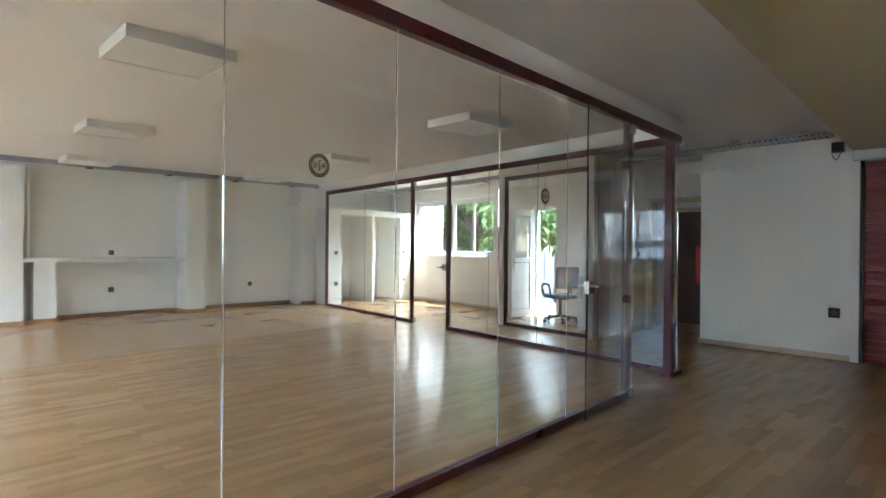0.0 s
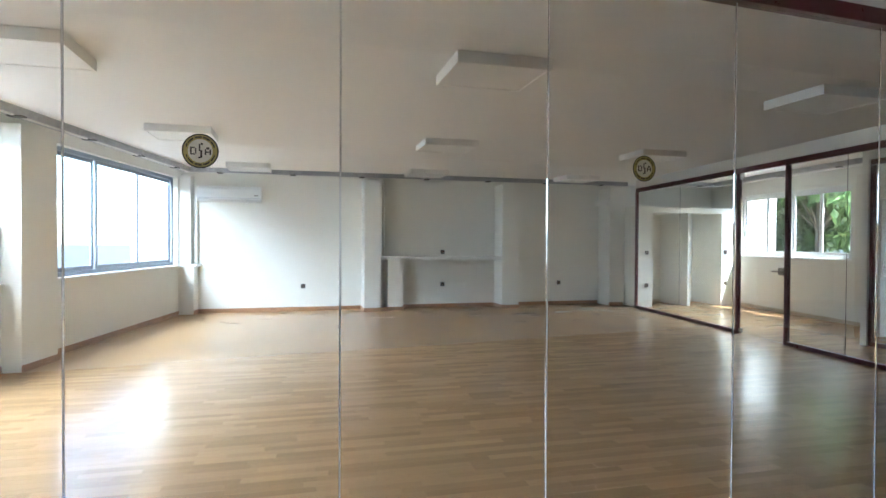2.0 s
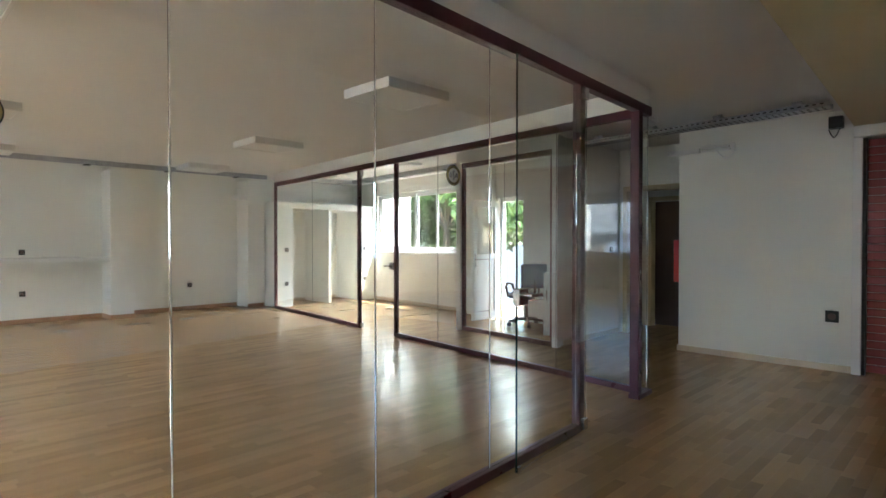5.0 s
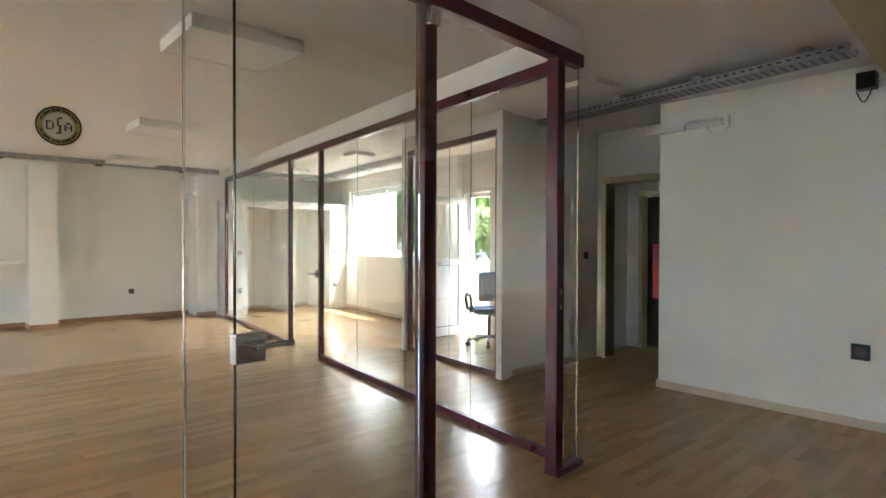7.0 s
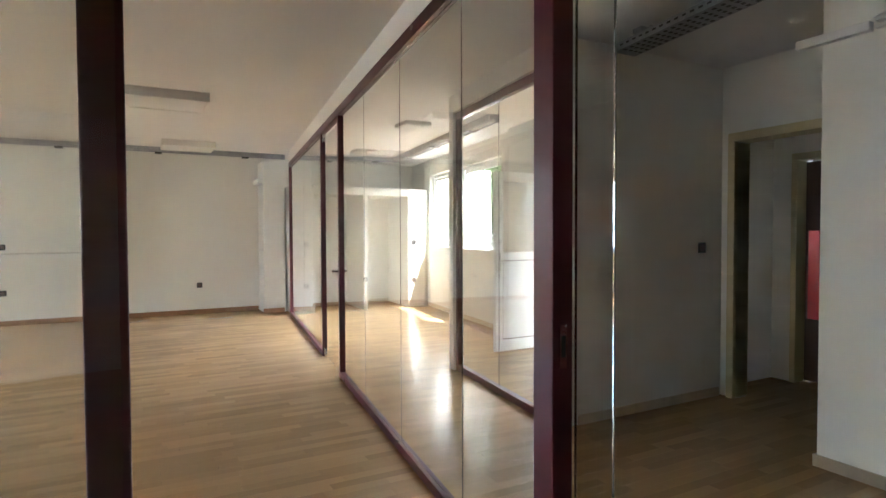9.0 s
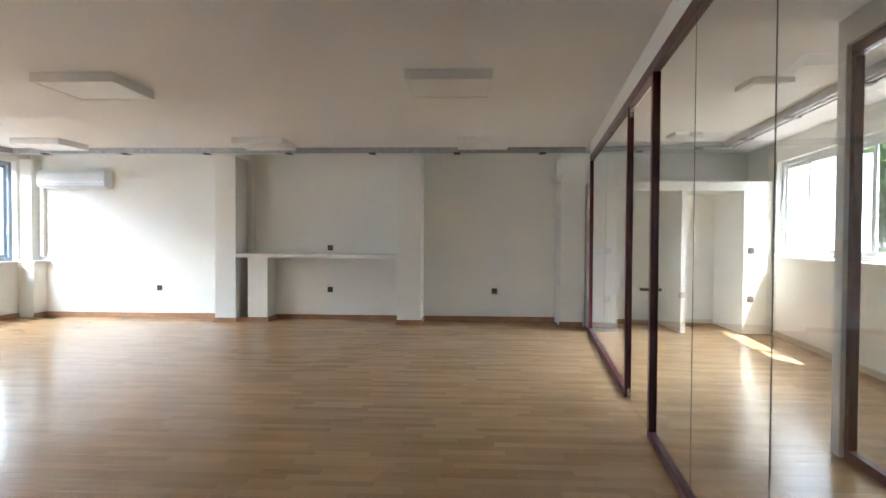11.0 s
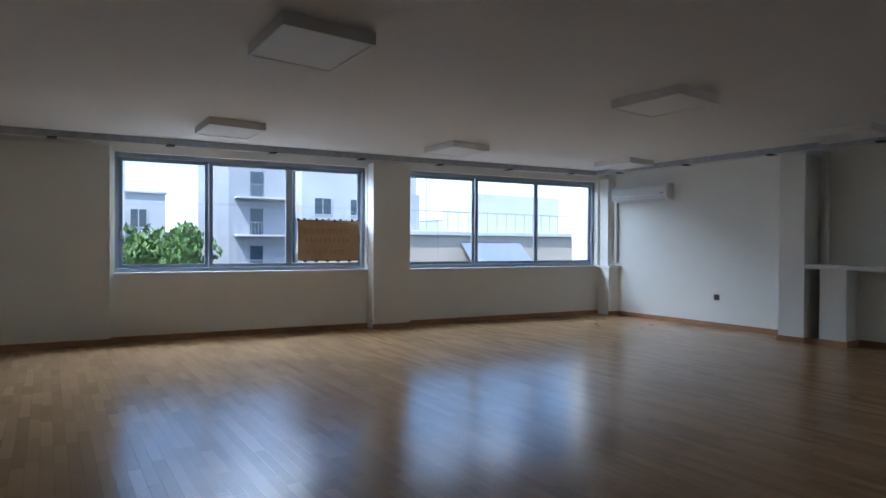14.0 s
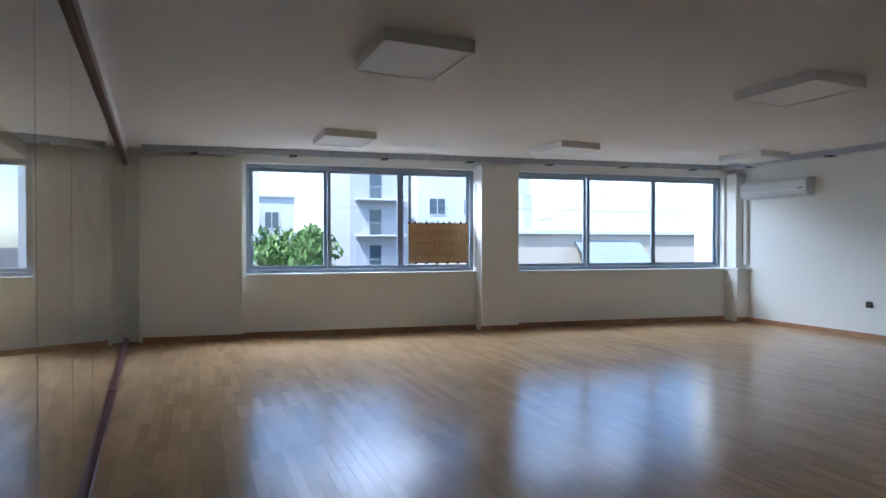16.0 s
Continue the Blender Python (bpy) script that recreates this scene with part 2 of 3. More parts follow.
struct("wall_south", boxes([(-11.6, 2.49, -5.2, -5.0, 0, H)], shear=False), WALL, "plain off-white wall closing the hall")
struct("wall_lav_back", boxes([(4.38, 4.48, 0.1, 2.35, 0, H), (3.05, 4.48, 0.1, 0.2, 0, H), (2.88, 4.48, 2.391, 2.45, 0, H)], shear=False), WALL, "wall of the lavatory lobby")
bulk = struct("wall_bulkhead_1", boxes([(-9.8, 0.20, -0.03, 0.03, 2.55, H)], shear=False), CEIL, "white strip between glass partition and ceiling")
struct("wall_bulkhead_2", boxes([(-0.03, 0.03, 0.56, 8.68, 2.54, H)]), WALL, "white strip over the side glass partition")
# niche wall of the side room
struct("wall_niche", boxes([(0.86, 1.22, 8.67, FAR, 0, 2.04), (2.10, 2.17, 8.67, FAR, 0, 2.04), (2.97, 3.36, 8.67, FAR, 0, 2.04), (0.86, 3.36, 8.67, FAR, 2.04, 2.17)], False), WALL,
       "white built-in niche frame with two open bays")


# ---- glass partitions ----
def pane(bm_rows, parent, shear=True, label=""):
    p = part("pane", boxes(bm_rows, shear=shear), GLASS, parent, label)
    p.visible_shadow = False
    return p


front = thing("glass_partition", (-4.6, 0, 0), "frameless glass partition with oxblood red rails across the studio", "partition", kind="structure")
part("top_rail", boxes([(-9.8, 0.23, -0.035, 0.035, 2.47, 2.55)], shear=False, bevel=0.004), REDM, front)
part("bottom_rail", boxes([(-9.8, -1.13, -0.035, 0.035, 0, 0.055)], shear=False, bevel=0.004), REDM, front)
part("bottom_rail", boxes([(-0.06, 0.23, -0.05, 0.05, 0, 0.04)], shear=False, bevel=0.004), REDM, front)
part("hinge_post", boxes([(-1.135, -1.065, -0.035, 0.035, 0.0, 2.47)], shear=False, bevel=0.004), REDM, front)
post = part("corner_post", boxes([(-0.065, 0.01, -0.04, 0.04, 0.0, 2.47)], shear=False, bevel=0.004), REDM, front)
part("strike_plate", boxes([(-0.04, -0.015, -0.043, -0.0402, 0.99, 1.11)], shear=False), CHROME, post, "bright strike plate in the red post")
part("strike_slot", boxes([(-0.034, -0.021, -0.045, -0.0432, 1.02, 1.08)], shear=False), BLACK, post)
cuts = [-9.8, -8.4, -7.45, -6.565, -5.72, -4.90, -3.96, -3.05, -2.17, -1.135]
for a, b in zip(cuts, cuts[1:]):
    pane([(a + 0.003, b - 0.003, -0.005, 0.005, 0.055, 2.47)], front, False)
    if b < -1.2:
        part("joint", boxes([(b - 0.0028, b + 0.0028, -0.0045, 0.0045, 0.055, 2.47)], shear=False), SILI, front, "clear silicone joint")
pane([(0.012, 0.215, -0.005, 0.005, 0.04, 2.47)], front, False)
part("glass_edge", boxes([(0.216, 0.220, -0.005, 0.005, 0.04, 2.47)], shear=False), EDGE, front)

SLANT = Matrix.Translation((-0.305, 0.45, 0)) @ pose(0, 0, 0, 0, 0, 3.7)   # the front partition is not square to the far wall
front.matrix_basis = SLANT @ front.matrix_basis
bulk.matrix_basis = SLANT

side = thing("glass_partition", (0.2, 4, 0), "glass partition in oxblood red frame beside the studio", "partition", kind="structure")
D1, D2, SFAR = 5.35, 4.33, 8.66
part("top_rail", boxes([(-0.03, 0.03, 0.56, 8.68, 2.46, 2.54)], bevel=0.004), REDM, side)
part("bottom_rail", boxes([(-0.03, 0.03, 0.57, D2, 0, 0.055)], bevel=0.004), REDM, side)
part("bottom_rail", boxes([(-0.03, 0.03, D1, 8.68, 0, 0.055)], bevel=0.004), REDM, side)
for y in (D1, D2, SFAR):
    part("post", boxes([(-0.03, 0.03, y - 0.03, y + 0.03, 0.0, 2.46)], bevel=0.004), REDM, side)
cuts = [0.56, 1.45, 2.42, 3.38, D2 - 0.03]
for a, b in zip(cuts, cuts[1:]):
    pane([(-0.005, 0.005, a + 0.003, b - 0.003, 0.055, 2.46)], side)
    if b < 4:
        part("joint", boxes([(-0.0045, 0.0045, b - 0.0028, b + 0.0028, 0.055, 2.46)]), EDGE, side, "thin dark joint")
cuts = [D1 + 0.03, 7.0, SFAR - 0.03]
for a, b in zip(cuts, cuts[1:]):
    pane([(-0.005, 0.005, a + 0.003, b - 0.003, 0.055, 2.46)], side)
part("joint", boxes([(-0.0045, 0.0045, 6.997, 7.003, 0.055, 2.46)]), EDGE, side, "thin dark joint")

inner = thing("glass_partition", (1.5, 2.8, 0), "white framed opening with oxblood red glass screen of the office", "partition", kind="structure")
UI = 1.15
part("white_post", boxes([(UI - 0.06, UI + 0.06, 2.20, 2.29, 0, H)], bevel=0.004), WHITE, inner)
part("white_post", boxes([(UI - 0.06, UI + 0.06, 4.06, 4.16, 0, H)], bevel=0.004), WHITE, inner)
part("white_head", boxes([(UI - 0.06, UI + 0.06, 2.29, 4.06, 2.54, H)]), WHITE, inner)
for r in ((2.29, 4.06, 2.47, 2.54), (2.29, 4.06, 0, 0.06)):
    part("rail", boxes([(UI - 0.03, UI + 0.03, *r)], bevel=0.003), REDM, inner)
for r in ((2.29, 2.34), (4.01, 4.06)):
    part("post", boxes([(UI - 0.03, UI + 0.03, *r, 0.06, 2.46)], bevel=0.003), REDM, inner)
pane([(UI - 0.005, UI + 0.005, 2.34, 3.17, 0.06, 2.46)], inner)
pane([(UI - 0.005, UI + 0.005, 3.176, 4.01, 0.06, 2.46)], inner)


def lever(bm, c, s):
    """A lever handle on a square lock case, s: which way the lever points along x."""
    x, y, z = c
    box(bm, x - 0.055, x + 0.055, y - 0.022, y + 0.022, z - 0.05, z + 0.05, False, 0.005)
    cyl(bm, (x, y - 0.045, z + 0.01), "y", 0.012, 0.05)
    cyl(bm, (x, y + 0.045, z + 0.01), "y", 0.012, 0.05)
    box(bm, x - 0.012 if s > 0 else x - 0.13, x + 0.13 if s > 0 else x + 0.012, y - 0.078, y - 0.062, z, z + 0.02, False, 0.004)
    box(bm, x - 0.012 if s > 0 else x - 0.13, x + 0.13 if s > 0 else x + 0.012, y + 0.062, y + 0.078, z, z + 0.02, False, 0.004)
    return bm


# open glass door leaf, folded back against the front glass
leaf = thing("glass_door", (-1.10, -0.06, 0), "frameless glass door leaf standing open against the partition", "door", kind="structure")
ang = Matrix.Translation((-1.10, -0.055, 0)) @ pose(0, 0, 0, 0, 0, 3.2)


def leafed(bm):
    bmesh.ops.transform(bm, matrix=ang, verts=bm.verts)
    return bm


p = part("pane", leafed(boxes([(-0.95, 0.02, -0.005, 0.005, 0.02, 2.44)], shear=False)), GLASS, leaf)
p.visible_shadow = False
part("glass_edge", leafed(boxes([(-0.955, -0.951, -0.005, 0.005, 0.02, 2.44)], shear=False)), EDGE, leaf)
part("lock", leafed(lever(bmesh.new(), (-0.905, 0, 1.035), 1)), CHROME, leaf, "steel lever lock")
part("hinge_patch", leafed(boxes([(-0.03, 0.03, -0.02, 0.02, 0.02, 0.10)], shear=False, bevel=0.004)), CHROME, leaf)
part("hinge_patch", leafed(boxes([(-0.03, 0.03, -0.02, 0.02, 2.36, 2.44)], shear=False, bevel=0.004)), CHROME, leaf)
part("floor_lock", leafed(boxes([(-0.95, -0.915, -0.014, 0.014, 0.012, 0.05)], shear=False, bevel=0.003)), CHROME, leaf)

leaf.matrix_basis = SLANT @ leaf.matrix_basis

leaf2 = thing("glass_door", (0.36, 4.8, 0), "frameless glass door closed in the side partition", "door", kind="structure")
p = part("pane", boxes([(-0.005, 0.005, D2 + 0.035, D1 - 0.035, 0.015, 2.40)]), GLASS, leaf2)
p.visible_shadow = False
bm = bmesh.new()
box(bm, -0.02, 0.02, D2 + 0.06, D2 + 0.16, 0.95, 1.05, True, 0.004)
for s in (-1, 1):
    cyl(bm, (sx(s * 0.045, D2 + 0.1), D2 + 0.1, 1.0), "x", 0.011, 0.06)
    box(bm, s * 0.07 - 0.008, s * 0.07 + 0.008, D2 + 0.09, D2 + 0.23, 0.99, 1.01, True, 0.003)
part("lock", bm, CHROME, leaf2, "steel lever lock")
part("hinge_patch", boxes([(-0.02, 0.02, D1 - 0.1, D1 - 0.035, 2.36, 2.45)], bevel=0.003), CHROME, leaf2)
part("hinge_patch", boxes([(-0.02, 0.02, D1 - 0.1, D1 - 0.035, 0.015, 0.09)], bevel=0.003), CHROME, leaf2)


# round film emblems on the glass
def emblem(c, axis, r=0.078):
    e = thing("emblem_sticker", c, "round gold and white film emblem on the glass partition", "sticker", "emblems on the glass")
    n = Vector((0, -1, 0)) if axis == "y" else Vector((-1, K, 0)).normalized()
    m = Matrix.Translation(Vector(c) + n * 0.007) @ n.to_track_quat("Z", "Y").to_matrix().to_4x4()

    def disc(r0, r1, z0, z1):
        b = bmesh.new()
        seg = 40
        rings = [[b.verts.new((rr * math.cos(i * math.tau / seg), rr * math.sin(i * math.tau / seg), z)) for i in range(seg)] for rr, z in ((r0, z0), (r1, z0), (r1, z1), (r0, z1))]
        for q in range(4):
            A, B = rings[q], rings[(q + 1) % 4]
            for i in range(seg):
                b.faces.new((A[i], A[(i + 1) % seg], B[(i + 1) % seg], B[i]))
        bmesh.ops.transform(b, matrix=m, verts=b.verts)
        return b

    part("rim", disc(r * 0.93, r, 0, 0.001), BLACK, e)
    part("ring", disc(r * 0.68, r * 0.93, 0, 0.001), GOLD, e, "gold film ring")
    part("field", disc(0.001, r * 0.68, 0, 0.001), GOLDL, e, "pale film field")
    b = bmesh.new()
    for x0, x1, y0, y1 in ((-0.55, -0.47, -0.22, 0.22), (-0.47, -0.28, 0.16, 0.22), (-0.47, -0.28, -0.22, -0.16), (-0.28, -0.21, -0.16, 0.16),
                           (-0.08, 0.0, 0.0, 0.4), (0.0, 0.1, -0.4, 0.05), (-0.12, 0.0, -0.42, -0.34), (0.02, 0.14, 0.36, 0.46),
                           (0.24, 0.32, -0.22, 0.1), (0.5, 0.58, -0.22, 0.1), (0.30, 0.52, -0.08, -0.02), (0.33, 0.49, 0.1, 0.22)):
        box(b, x0 * r, x1 * r, y0 * r, y1 * r, 0.001, 0.0016, False)
    for i in range(26):
        a = radians(20 + i * 5.6)
        for sgn in (1, -1):
            if i % 6 == 5:
                continue
            q = Vector((math.cos(a), sgn * math.sin(a), 0)) * r * 0.8
            box(b, q.x - r * 0.03, q.x + r * 0.03, q.y - r * 0.06, q.y + r * 0.06, 0.001, 0.0016, False)
    bmesh.ops.transform(b, matrix=m, verts=b.verts)
    part("print", b, BLACK, e, "dark print bars")


emblem((-6.465, 0.042, 1.685), "y", 0.056)
emblem((-4.75, 0.153, 1.705), "y", 0.054)
emblem((-2.81, 0.279, 1.705), "y", 0.054)


# ---- windows ----
def sliding_window(name, u, y0, y1, z0, z1, n, material, glaz, depth=0.07, inside=1, label="", lean=True):
    w = thing(name, ((wx if lean == "w" else sx)(u, (y0 + y1) / 2), (y0 + y1) / 2, z0), label, "window", kind="structure")
    f = 0.055
    fr = part("window_frame", boxes([(u - depth / 2, u + depth / 2, y0, y1, z0, z0 + f), (u - depth / 2, u + depth / 2, y0, y1, z1 - f, z1),
                                (u - depth / 2, u + depth / 2, y0, y0 + f, z0 + f, z1 - f), (u - depth / 2, u + depth / 2, y1 - f, y1, z0 + f, z1 - f)], lean, bevel=0.004), material, w)
    step = (y1 - y0 - 2 * f) / n
    for i in range(n):
        a, b = y0 + f + i * step, y0 + f + (i + 1) * step
        off = u + (0.014 if i % 2 else -0.014)
        s = 0.05
        z2, z3 = z0 + f + 0.002, z1 - f - 0.002
        sash = part("sash", boxes([(off - 0.013, off + 0.013, a, b, z2, z2 + s), (off - 0.013, off + 0.013, a, b, z3 - s, z3),
                                   (off - 0.013, off + 0.013, a, a + s, z2 + s, z3 - s), (off - 0.013, off + 0.013, b - s, b, z2 + s, z3 - s)], lean, bevel=0.003), material, w)
        g = part("pane", boxes([(off - 0.002, off + 0.002, a + s, b - s, z2 + s, z3 - s)], lean), glaz, sash)
        g.visible_shadow = False
    for yy in (y0 + f + 0.025, y1 - f - 0.025):
        hx = u + inside * 0.045
        part("handle", boxes([(hx - 0.012, hx + 0.012, yy - 0.01, yy + 0.01, z0 + 0.42, z0 + 0.56)], lean, bevel=0.006), CHROME, w)
    part("window_sill", boxes([(u + inside * 0.036, u + inside * 0.165, y0, y1, z0 - 0.03, z0 - 0.002)] if inside > 0 else [(u - 0.13, u - 0.036, y0, y1, z0 - 0.03, z0 - 0.002)], lean, bevel=0.004), WHITE, w)
    return w


sliding_window("window_1", XL - 0.12, W1[0], W1[1], SILL + 0.032, HEAD, 3, ALU, WGLASS, label="wide grey aluminium sliding window with three panes and paper notice", lean="w")
sliding_window("window_2", XL - 0.12, W2[0], W2[1], SILL + 0.032, HEAD, 3, ALU, WGLASS, label="wide grey aluminium sliding window with three panes", lean="w")
# assumed window in W0, added to let light into the hall
sliding_window("window_4", XL - 0.12, W0[0], W0[1], SILL + 0.032, HEAD, 3, ALU, WGLASS, label="assumed grey aluminium sliding window, added to light the hall", lean="w")
sliding_window("window_3", XR + 0.1, SW[0], SW[1], 1.122, 2.42, 4, PVC, WGLASS, inside=-1, label="white framed window band facing the trees")

# balcony door, open
bd = thing("balcony_door", (2.8, 4.5, 0), "white PVC balcony door with upper pane, standing open", "door", kind="structure")
dx0, dx1, dy0, dy1 = 2.14, 2.80, 4.48, 4.53
part("door_frame", boxes([(dx0, dx0 + 0.1, dy0, dy1, 0.02, 2.05), (dx1 - 0.1, dx1, dy0, dy1, 0.02, 2.05), (dx0 + 0.1, dx1 - 0.1, dy0, dy1, 0.02, 0.15),
                          (dx0 + 0.1, dx1 - 0.1, dy0, dy1, 1.94, 2.05), (dx0 + 0.1, dx1 - 0.1, dy0, dy1, 1.05, 1.14)], shear=False, bevel=0.004), PVC, bd)
part("lower_panel", boxes([(dx0 + 0.1, dx1 - 0.1, dy0 + 0.015, dy1 - 0.015, 0.15, 1.05)], shear=False), PVC, bd)
p = part("pane", boxes([(dx0 + 0.1, dx1 - 0.1, dy0 + 0.02, dy1 - 0.02, 1.14, 1.94)], shear=False), WGLASS, bd)
p.visible_shadow = False
part("gasket", boxes([(dx0 + 0.1, dx1 - 0.1, dy0 + 0.01, dy0 + 0.0148, 0.15, 0.16), (dx0 + 0.1, dx1 - 0.1, dy0 + 0.01, dy0 + 0.0148, 1.04, 1.05), (dx0 + 0.1, dx0 + 0.11, dy0 + 0.01, dy0 + 0.0148, 0.16, 1.04),
                      (dx1 - 0.11, dx1 - 0.1, dy0 + 0.01, dy0 + 0.0148, 0.16, 1.04)], shear=False), BLACK, bd, "black rubber gasket")
bm = boxes([(dx0 + 0.03, dx0 + 0.065, dy0 - 0.01, dy0 - 0.001, 0.92, 1.14), (dx0 + 0.04, dx0 + 0.15, dy0 - 0.045, dy0 - 0.03, 1.04, 1.06)], shear=False, bevel=0.003)
cyl(bm, (dx0 + 0.048, dy0 - 0.02, 1.05), "y", 0.009, 0.04)
part("handle", bm, CHROME, bd)
struct("door_1", boxes([(XR + 0.08, XR + 0.16, SD[0], SD[0] + 0.06, 0, 2.12), (XR + 0.08, XR + 0.16, SD[1] - 0.06, SD[1], 0, 2.12), (XR + 0.08, XR + 0.16, SD[0] + 0.06, SD[1] - 0.06, 2.06, 2.12)], bevel=0.003),
       PVC, "white PVC frame of the balcony door")

# lavatory doorway
dfr = thing("door_frame", (2.98, 1.66, 0), "cream painted wooden door frame without a leaf", "door frame", kind="structure")
for r in ((2.87, 3.07, 1.14, 1.20, 0, 2.09), (2.87, 3.07, 2.12, 2.18, 0, 2.09), (2.87, 3.07, 1.14, 2.18, 2.091, 2.16)):
    part("jamb", boxes([r], shear=False, bevel=0.006), CREAM, dfr)
dfr2 = thing("door_frame", (3.9, 1.85, 0), "cream inner door frame in the lavatory lobby", "door frame", kind="structure")
struct("wall_lav_inner", boxes([(3.83, 3.93, 0.2, 1.50, 0, H), (3.83, 3.93, 1.50, 2.39, 2.05, H), (3.83, 3.93, 2.20, 2.39, 0, 2.05)], shear=False), WALL, "inner lobby wall with a second doorway")
for r in ((3.80, 3.95, 1.50, 1.55, 0, 2.0), (3.80, 3.95, 2.16, 2.21, 0, 2.0), (3.80, 3.95, 1.50, 2.21, 2.001, 2.06)):
    part("jamb", boxes([r], shear=False, bevel=0.005), CREAM, dfr2)
bdoor = thing("lavatory_door", (3.98, 2.1, 0), "dark brown flush wooden door standing half open", "door", kind="structure")
part("leaf", boxes([(3.96, 4.00, 1.70, 2.33, 0.01, 1.99)], shear=False, bevel=0.003), BROWN, bdoor)
bm = cyl(bmesh.new(), (3.93, 1.76, 1.0), "x", 0.012, 0.06)
cyl(bm, (3.90, 1.76, 1.0), "x", 0.026, 0.03, r2=0.02)
part("knob", bm, CHROME, bdoor)


# ---- rails, lamps, fixtures ----
def rail(name, x0, x1, y0, y1, along, shear=True, label="thin galvanised steel track with bracket clips under the ceiling"):
    r = thing(name, ((wx if shear == "w" else sx if shear else lambda u, v: u)((x0 + x1) / 2, (y0 + y1) / 2), (y0 + y1) / 2, 2.62), label, "ceiling track", "steel tracks under the ceiling")
    part("flange", boxes([(x0, x1, y0, y1, 2.695, 2.709)], shear), STEEL, r)
    if along == "x":
        part("channel", boxes([(x0, x1, y0, y0 + 0.012, 2.625, 2.695), (x0, x1, y1 - 0.012, y1, 2.625, 2.695)], shear), STEEL, r)
        part("rod", boxes([(x0, x1, (y0 + y1) / 2 - 0.012, (y0 + y1) / 2 + 0.012, 2.64, 2.62)], shear), WHITE, r, "white slotted strip")
        n = max(2, int((x1 - x0) / 1.2))
        for i in range(n):
            c = x0 + (i + 0.5) * (x1 - x0) / n
            part("clip", boxes([(c - 0.05, c + 0.05, y0 - 0.004, y1 + 0.004, 2.615, 2.632)], shear, 0.002), BLACK, r)
    else:
        part("channel", boxes([(x0, x0 + 0.012, y0, y1, 2.625, 2.695), (x1 - 0.012, x1, y0, y1, 2.625, 2.695)], shear), STEEL, r)
        part("rod", boxes([((x0 + x1) / 2 - 0.012, (x0 + x1) / 2 + 0.012, y0, y1, 2.64, 2.62)], shear), WHITE, r, "white slotted strip")
        n = max(2, int((y1 - y0) / 1.2))
        for i in range(n):
            c = y0 + (i + 0.5) * (y1 - y0) / n
            part("clip", boxes([(x0 - 0.004, x1 + 0.004, c - 0.05, c + 0.05, 2.615, 2.632)], shear, 0.002), BLACK, r)
    return r


rail("ceiling_track", -8.2, 0.80, 8.98, 9.10, "x", False)
rail("ceiling_track", XL + 0.24, XL + 0.36, 0.06, 9.10, "y", "w")
rail("ceiling_track", 0.90, 2.75, 8.52, 8.64, "x", False)
rail("ceiling_track", 1.80, 1.94, 4.6, 8.50, "y")
big = thing("cable_tray", (1.6, 0.6, 2.6), "perforated galvanised steel cable tray hung under the hall ceiling", "cable tray")
TX = 1.28   # tray, before its lean
for r in ((TX, TX + 0.2, -0.66, 2.10, 2.60, 2.606), (TX, TX + 0.006, -0.66, 2.10, 2.606, 2.65), (TX + 0.194, TX + 0.2, -0.66, 2.10, 2.606, 2.65)):
    part("channel", boxes([(r[0] + 0.22, r[1] + 0.22, *r[2:])]), STEEL, big)
for i in range(4):
    y = -0.4 + i * 0.75
    part("bracket", boxes([(TX + 0.20, TX + 0.44, y - 0.04, y + 0.04, 2.65, 2.68), (TX + 0.31, TX + 0.34, y - 0.02, y + 0.02, 2.68, H - 0.001)], True, 0.003), STEEL, big)
bm = bmesh.new()
for i in range(44):
    for j in range(4):
        box(bm, TX + 0.245 + j * 0.045, TX + 0.27 + j * 0.045, -0.62 + i * 0.061, -0.595 + i * 0.061, 2.5985, 2.5998)
    for j in (0, 1):
        box(bm, TX + 0.2185 + 0.2017 * j, TX + 0.2198 + 0.2017 * j, -0.62 + i * 0.061, -0.59 + i * 0.061, 2.622, 2.634)
tagged(part("perforation", bm, BLACK, big), kind="stuff")

lamp = None
ROWS = ((2.1, (-7.95, -4.75, -1.62)), (5.35, (-7.5, -4.25, -1.12)), (8.4, (-7.0, -3.85, -0.75)))
for y, xs in ROWS:
    for u in xs:
        at = (u, y + (0.3 if u < -7.6 else 0.0), H)
        if lamp is None:
            lamp = thing("ceiling_light", at, "square white surface panel light, unlit, under the ceiling", "ceiling light", "panel lights")
            x, yy = at[0], at[1]
            part("frame", boxes([(x - 0.355, x + 0.355, yy - 0.31, yy - 0.288, H - 0.085, H - 0.001), (x - 0.355, x + 0.355, yy + 0.288, yy + 0.31, H - 0.085, H - 0.001),
                                 (x - 0.355, x - 0.332, yy - 0.288, yy + 0.288, H - 0.085, H - 0.001), (x + 0.332, x + 0.355, yy - 0.288, yy + 0.288, H - 0.085, H - 0.001)], False, 0.003), WHITE, lamp)
            part("diffuser", boxes([(x - 0.332, x + 0.332, yy - 0.288, yy + 0.288, H - 0.078, H - 0.06)], False), DIFF, lamp)
        else:
            copy_thing(lamp, Matrix.Translation(at))
small = [(1.6, 5.5), (sx(1.1, 7.9), 7.9), (0.98, 1.08)]
